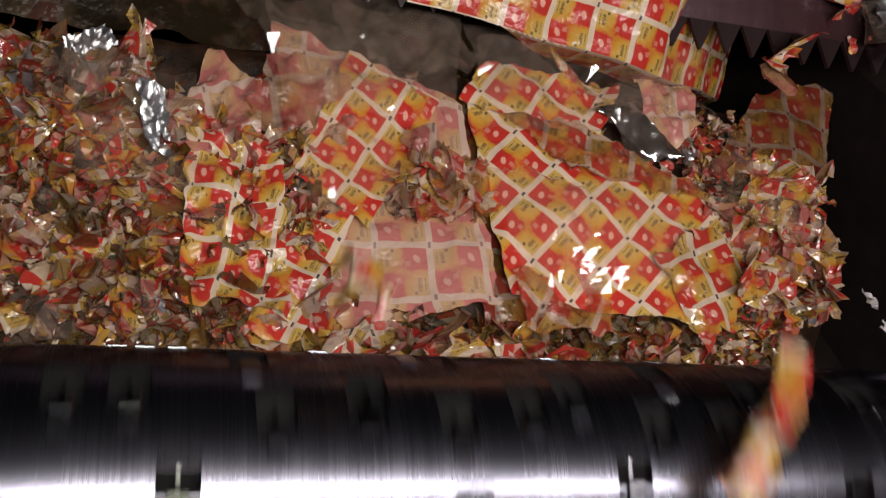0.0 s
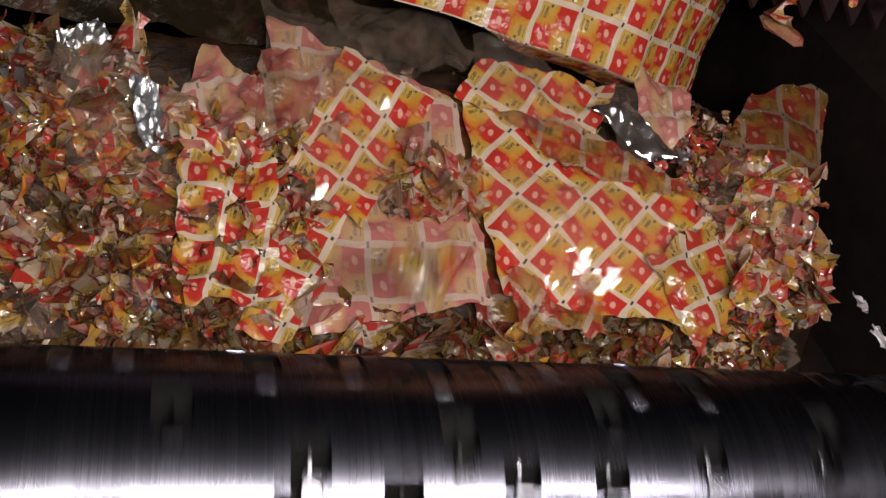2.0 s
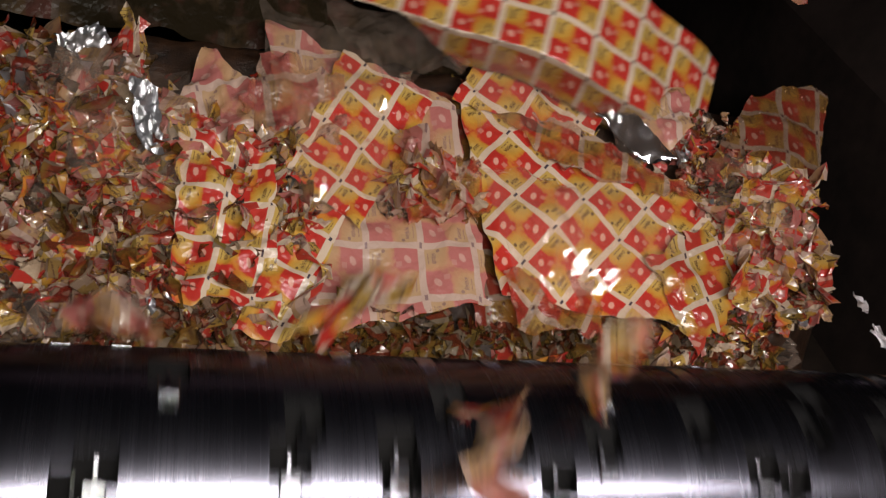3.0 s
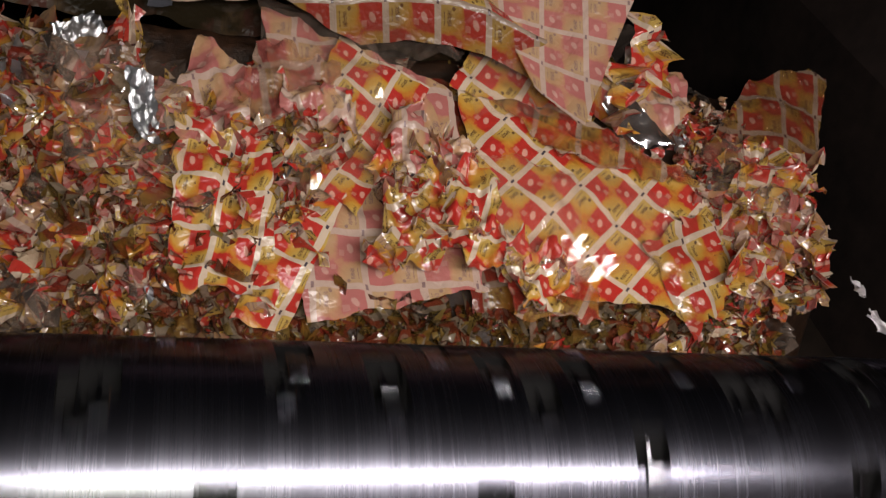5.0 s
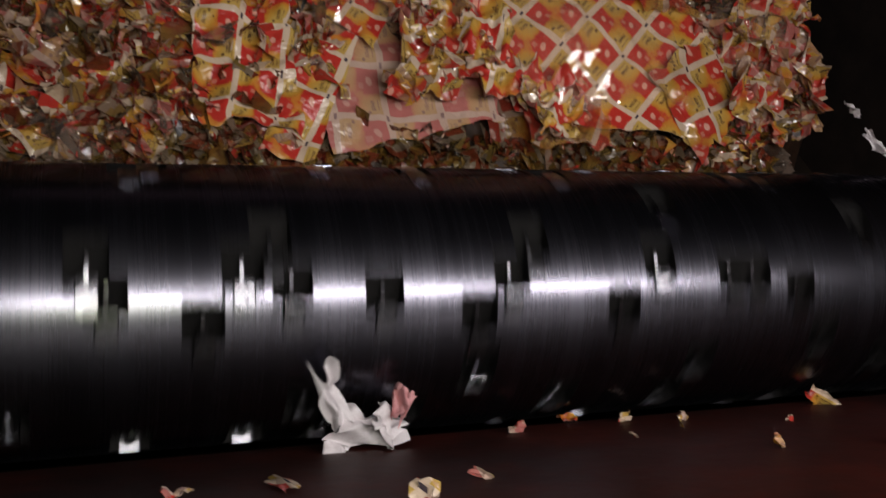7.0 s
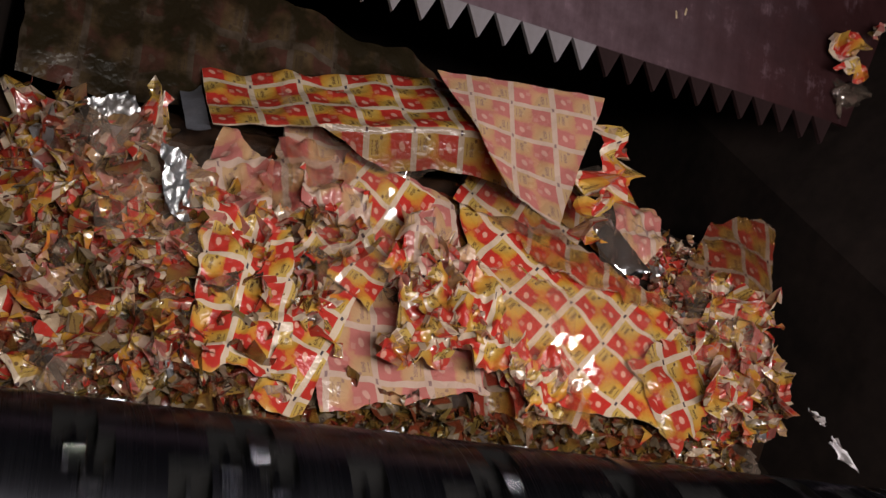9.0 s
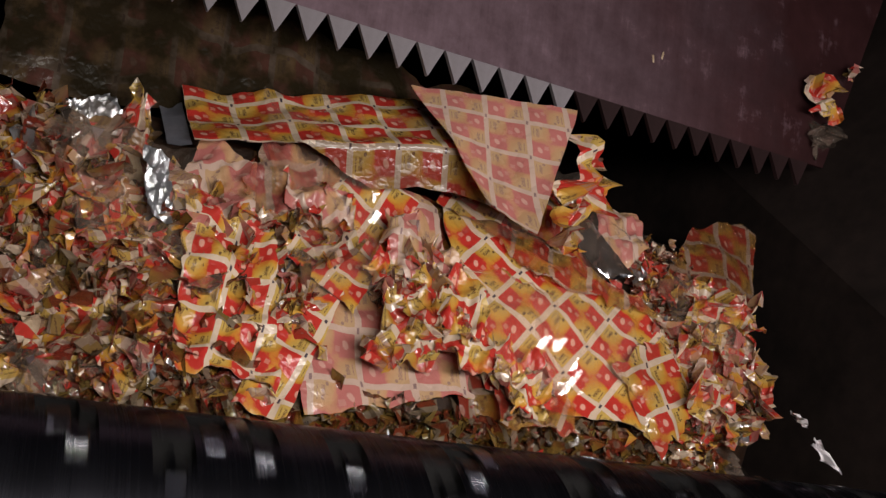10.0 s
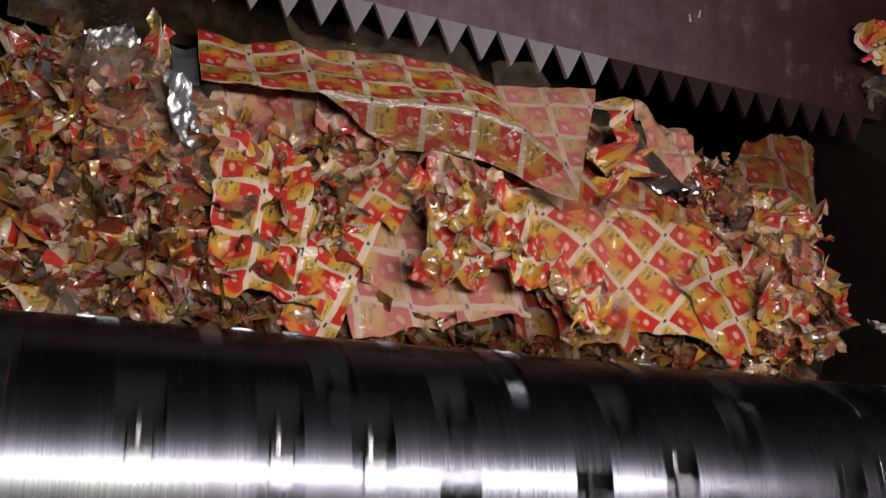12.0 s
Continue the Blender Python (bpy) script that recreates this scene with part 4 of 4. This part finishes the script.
# shreds that the rotor throws: time at the top of the throw, place there, size
TOSSES = [
    (1.00, -0.345, 0.074, 0.260, 0.13),
    (1.02, -0.238, 0.188, 0.201, 0.12),
    (1.00, -0.132, -0.049, 0.266, 0.14),
    (1.00, 0.218, -0.092, 0.254, 0.12),
    (1.52, -0.417, 0.080, 0.258, 0.12),
    (1.50, 0.017, 0.099, 0.251, 0.14),
    (1.52, 0.184, 0.045, 0.266, 0.11),
    (0.00, 0.407, -0.069, 0.261, 0.13),
    (0.10, -0.248, -0.067, 0.261, 0.09),
    (0.35, -0.573, -0.098, 0.252, 0.12),
    (0.40, -0.261, -0.059, 0.263, 0.12),
    (0.50, -0.436, -0.111, 0.246, 0.12),
    (0.50, 0.499, -0.101, 0.250, 0.10),
    (0.95, 0.005, -0.109, 0.247, 0.13),
    (1.00, 0.057, -0.102, 0.250, 0.12),
    (1.10, 0.456, 0.012, 0.270, 0.11),
    (1.20, 0.098, -0.075, 0.259, 0.12),
    (1.50, -0.098, 0.031, 0.268, 0.12),
    (1.50, 0.071, 0.015, 0.270, 0.13),
    (1.50, -0.355, 0.102, 0.250, 0.13),
    (1.55, 0.200, 0.061, 0.263, 0.09),
    (1.90, 0.185, -0.069, 0.261, 0.11),
    (2.05, -0.058, 0.113, 0.245, 0.10),
    (2.50, 0.062, -0.018, 0.269, 0.20),
    (2.50, 0.115, -0.096, 0.252, 0.13),
    (2.50, -0.456, -0.119, 0.242, 0.08),
    (2.80, 0.591, -0.094, 0.253, 0.12),
    (3.00, -0.005, -0.106, 0.248, 0.12),
    (3.00, 0.198, 0.057, 0.264, 0.11),
    (3.20, -0.112, 0.118, 0.243, 0.15),
    (3.20, -0.544, -0.070, 0.261, 0.12),
    (3.90, -0.287, -0.039, 0.267, 0.12),
    (4.30, 0.120, -0.053, 0.265, 0.12),
    (5.40, 0.485, -0.217, 0.161, 0.10),
    (6.00, 0.496, -0.211, 0.168, 0.09),
    (6.80, 0.590, -0.042, 0.267, 0.08),
    (7.50, 0.490, -0.086, 0.256, 0.09),
    (8.30, -0.449, -0.007, 0.270, 0.10),
    (11.70, 0.319, -0.118, 0.243, 0.07),
]
thrown = []
for i, (tc, x, y, z, size) in enumerate(TOSSES):
    ob = loose_scrap("thrown_scrap", 0, 0, 0, size, 600 + i, "printed film scrap thrown up by the rotor", TORN if i % 3 else TORN_BACK, crumple=0.45, z=0)
    ob.scale = (1.7, 0.6, 1.0) if i % 2 else (1.15, 0.85, 1.0)
    thrown.append((ob, tc, x, y, z))


def motions():
    # rotor: about two turns a second, the near side rising
    walk(rotor, [(k / 10, pose(0, 0.010, 0.004, -73.6 * (k - 65), 0, 0)) for k in range(121)])
    # pusher: back, then forwards again
    slope = math.degrees(math.atan2(-DIRZ, -DIRY))
    rows = []
    for t, s in ((0, 0.150), (0.5, 0.132), (1.0, 0.110), (1.5, 0.086), (2.0, 0.045), (2.5, 0.0), (3.0, -0.045), (4.0, -0.12), (5.5, -0.16), (7.0, -0.14), (8.2, -0.09), (9.3, -0.005),
                 (9.5, 0.015), (10.0, 0.060), (10.5, 0.095), (11.0, 0.127), (11.5, 0.154), (12.0, 0.186)):
        rows.append((t, pose(0.074, 0.85 + DIRY * s, 0.59 + DIRZ * s, slope, 0, 0)))
    walk(pusher, rows)
    for ob, at in corner_bits:
        walk(ob, [(t, m @ pose(*at)) for t, m in rows])
    for ob, at in dropped_bits:
        ride = [(t, m @ pose(*at)) for t, m in rows if t <= 3.0]
        fall = ride[-1][1].copy()
        fall.translation = (at[0] - 0.10, 1.06, 0.06)
        walk(ob, ride + [(3.8, fall), (12.0, fall)])
    hang, lie = (0.13, 0.44, 0.885), (-0.05, 0.95, -0.02)
    walk(slide, [(0.0, frame_of((-0.065, 0.724, 0.496), (0.990, 0.008, -0.140), hang)), (1.5, frame_of((-0.075, 0.715, 0.498), (0.985, 0.031, -0.171), hang)),
                 (2.5, frame_of((-0.095, 0.738, 0.498), (0.975, 0.043, -0.219), (0.198, 0.285, 0.938))), (3.0, frame_of((-0.22, 0.84, 0.43), (0.64, -0.20, 0.0), (0.1, 0.75, 0.55))),
                 (3.2, frame_of((-0.380, 0.76, 0.370), (0.60, -0.20, 0.07), (0, 0.9, 0.2))), (3.6, frame_of((-0.44, 0.750, 0.372), (0.42, -0.03, 0.09), lie)),
                 (5.5, frame_of((-0.44, 0.748, 0.370), (0.42, -0.03, 0.09), lie)), (7.5, frame_of((-0.43, 0.72, 0.360), (0.42, -0.01, 0.09), lie)), (9.3, frame_of((-0.416, 0.670, 0.338), (0.438, 0.015, 0.105), lie)),
                 (10.5, frame_of((-0.425, 0.640, 0.328), (0.98, 0.01, 0.20), (0.03, 0.98, -0.06))), (11.0, frame_of((-0.440, 0.631, 0.330), (0.984, -0.048, 0.17), (0.03, 0.98, -0.02))),
                 (11.5, frame_of((-0.446, 0.607, 0.325), (0.992, -0.023, 0.123), (0.02, 0.98, -0.02))), (12.0, frame_of((-0.450, 0.588, 0.322), (0.993, -0.046, 0.107), (0.02, 0.98, -0.02)))])
    walk(tag_end, [(0.0, pose(0.77, 0.765, 0.47, 65, 55, 20)), (0.5, pose(0.77, 0.776, 0.484, 65, 52, 22)), (1.0, pose(0.77, 0.790, 0.501, 65, 50, 25)), (1.5, pose(0.768, 0.805, 0.520, 65, 50, 25)),
                   (2.0, pose(0.77, 0.831, 0.552, 62, 50, 28)), (2.5, pose(0.77, 0.859, 0.587, 60, 50, 30)), (3.0, pose(0.77, 0.887, 0.622, 60, 45, 30)), (3.4, pose(0.76, 1.02, 0.55, 40, 40, 30)),
                   (4.0, pose(0.74, 1.06, 0.10, 20, 10, 30)), (12.0, pose(0.74, 1.06, 0.10, 20, 10, 30))])
    for ob in drawn_off:
        walk(ob, [(0.0, pose(0, 0, 0)), (0.15, pose(0, 0.02, 0.03)), (0.5, pose(0, 0.25, -0.12)), (12.0, pose(0, 0.25, -0.12))])
    for i, ob in enumerate(landed):
        base, lag = ob.matrix_basis.copy(), 0.02 * (i % 9)
        walk(ob, [(t, Matrix.Translation(d) @ base) for t, d in ((0.0, (0.10, 0.75, 0.45)), (3.0 + lag, (0.10, 0.75, 0.45)), (3.4 + lag, (0.08, 0.46, 0.22)), (3.9 + lag, (0.03, 0.12, 0.07)),
                                                                 (4.3 + lag, (0.0, 0.0, 0.0)), (12.0, (0.0, 0.0, 0.0)))])
    home = Vector((0.15, 0.52, 0.42))
    for ob, off, turn in ((wing, Vector((0, 0, 0)), (0, 0, 0)), (chunk, Vector((0.21, 0.16, 0.055)), (60, 10, 20)), (chunk_low, Vector((0.17, 0.07, -0.02)), (40, -10, 70))):
        rows = []
        for t, d, r in ((0.0, (0.22, 0.42, 0.42), 0), (2.9, (0.22, 0.42, 0.42), 0), (3.5, (0.14, 0.12, -0.02), 6), (4.8, (0.115, 0.07, -0.06), 8), (7.5, (0.08, 0.05, -0.045), 5), (9.3, (0.0, 0.0, 0.0), 0),
                        (10.0, (-0.004, -0.005, -0.015), -2), (10.5, (0.0, -0.01, -0.04), -4), (11.0, (0.003, -0.015, -0.073), -6), (11.5, (0.01, -0.02, -0.106), -9), (12.0, (0.02, -0.025, -0.132), -12)):
            p = home + off + Vector(d)
            rows.append((t, pose(*p, turn[0] + r, turn[1], turn[2])))
        walk(ob, rows)
    # torn paper, shaken by the knives
    rng = random.Random(9)
    rows = [(0.0, pose(-0.225, -0.243, 0.015, 10, 0, 0))]
    for k in range(1, 80):
        rows.append((k * 0.15, pose(-0.225 + rng.uniform(-0.012, 0.012), -0.243 + rng.uniform(-0.01, 0.008), 0.015 + rng.uniform(-0.01, 0.014), 10 + rng.uniform(-12, 12), rng.uniform(-12, 12), rng.uniform(-12, 12))))
    rows.append((12.0, pose(-0.225, -0.243, 0.015, 10, 0, 0)))
    walk(paper, rows)
    # thrown scraps: from the gap behind the rotor, up over it and back
    for i, (ob, tc, x, y, z) in enumerate(thrown):
        rng = random.Random(i)
        a = [rng.uniform(-40, 40) for _ in range(3)]
        rest = (x + rng.uniform(-0.05, 0.05), 0.262, 0.050)
        rows = [(0.0, pose(*rest, *a))] if tc > 0.3 else []
        if tc - 0.27 > 0.05:
            rows.append((tc - 0.27, pose(*rest, *a)))
        side = rng.uniform(-0.05, 0.05)
        if tc > 0.05:
            rows.append((max(tc - 0.10, 0.0), pose(x - side, y + 0.13, z + 0.11, a[0] + 30, a[1] - 20, a[2] + 10)))
        rows.append((tc, pose(x, y, z, a[0] + 75, a[1] + 10, a[2] + 40)))
        rows.append((tc + 0.10, pose(x + side, min(y - 0.05, -0.24), z - 0.20, a[0] + 120, a[1] + 40, a[2] + 70)))
        rows.append((tc + 0.28, pose(x + side, -0.222, -0.30, a[0] + 150, a[1] + 60, a[2] + 80)))
        if tc + 0.28 < 12:
            rows.append((12.0, pose(x + side, -0.222, -0.30, a[0] + 150, a[1] + 60, a[2] + 80)))
        walk(ob, rows)


motions()
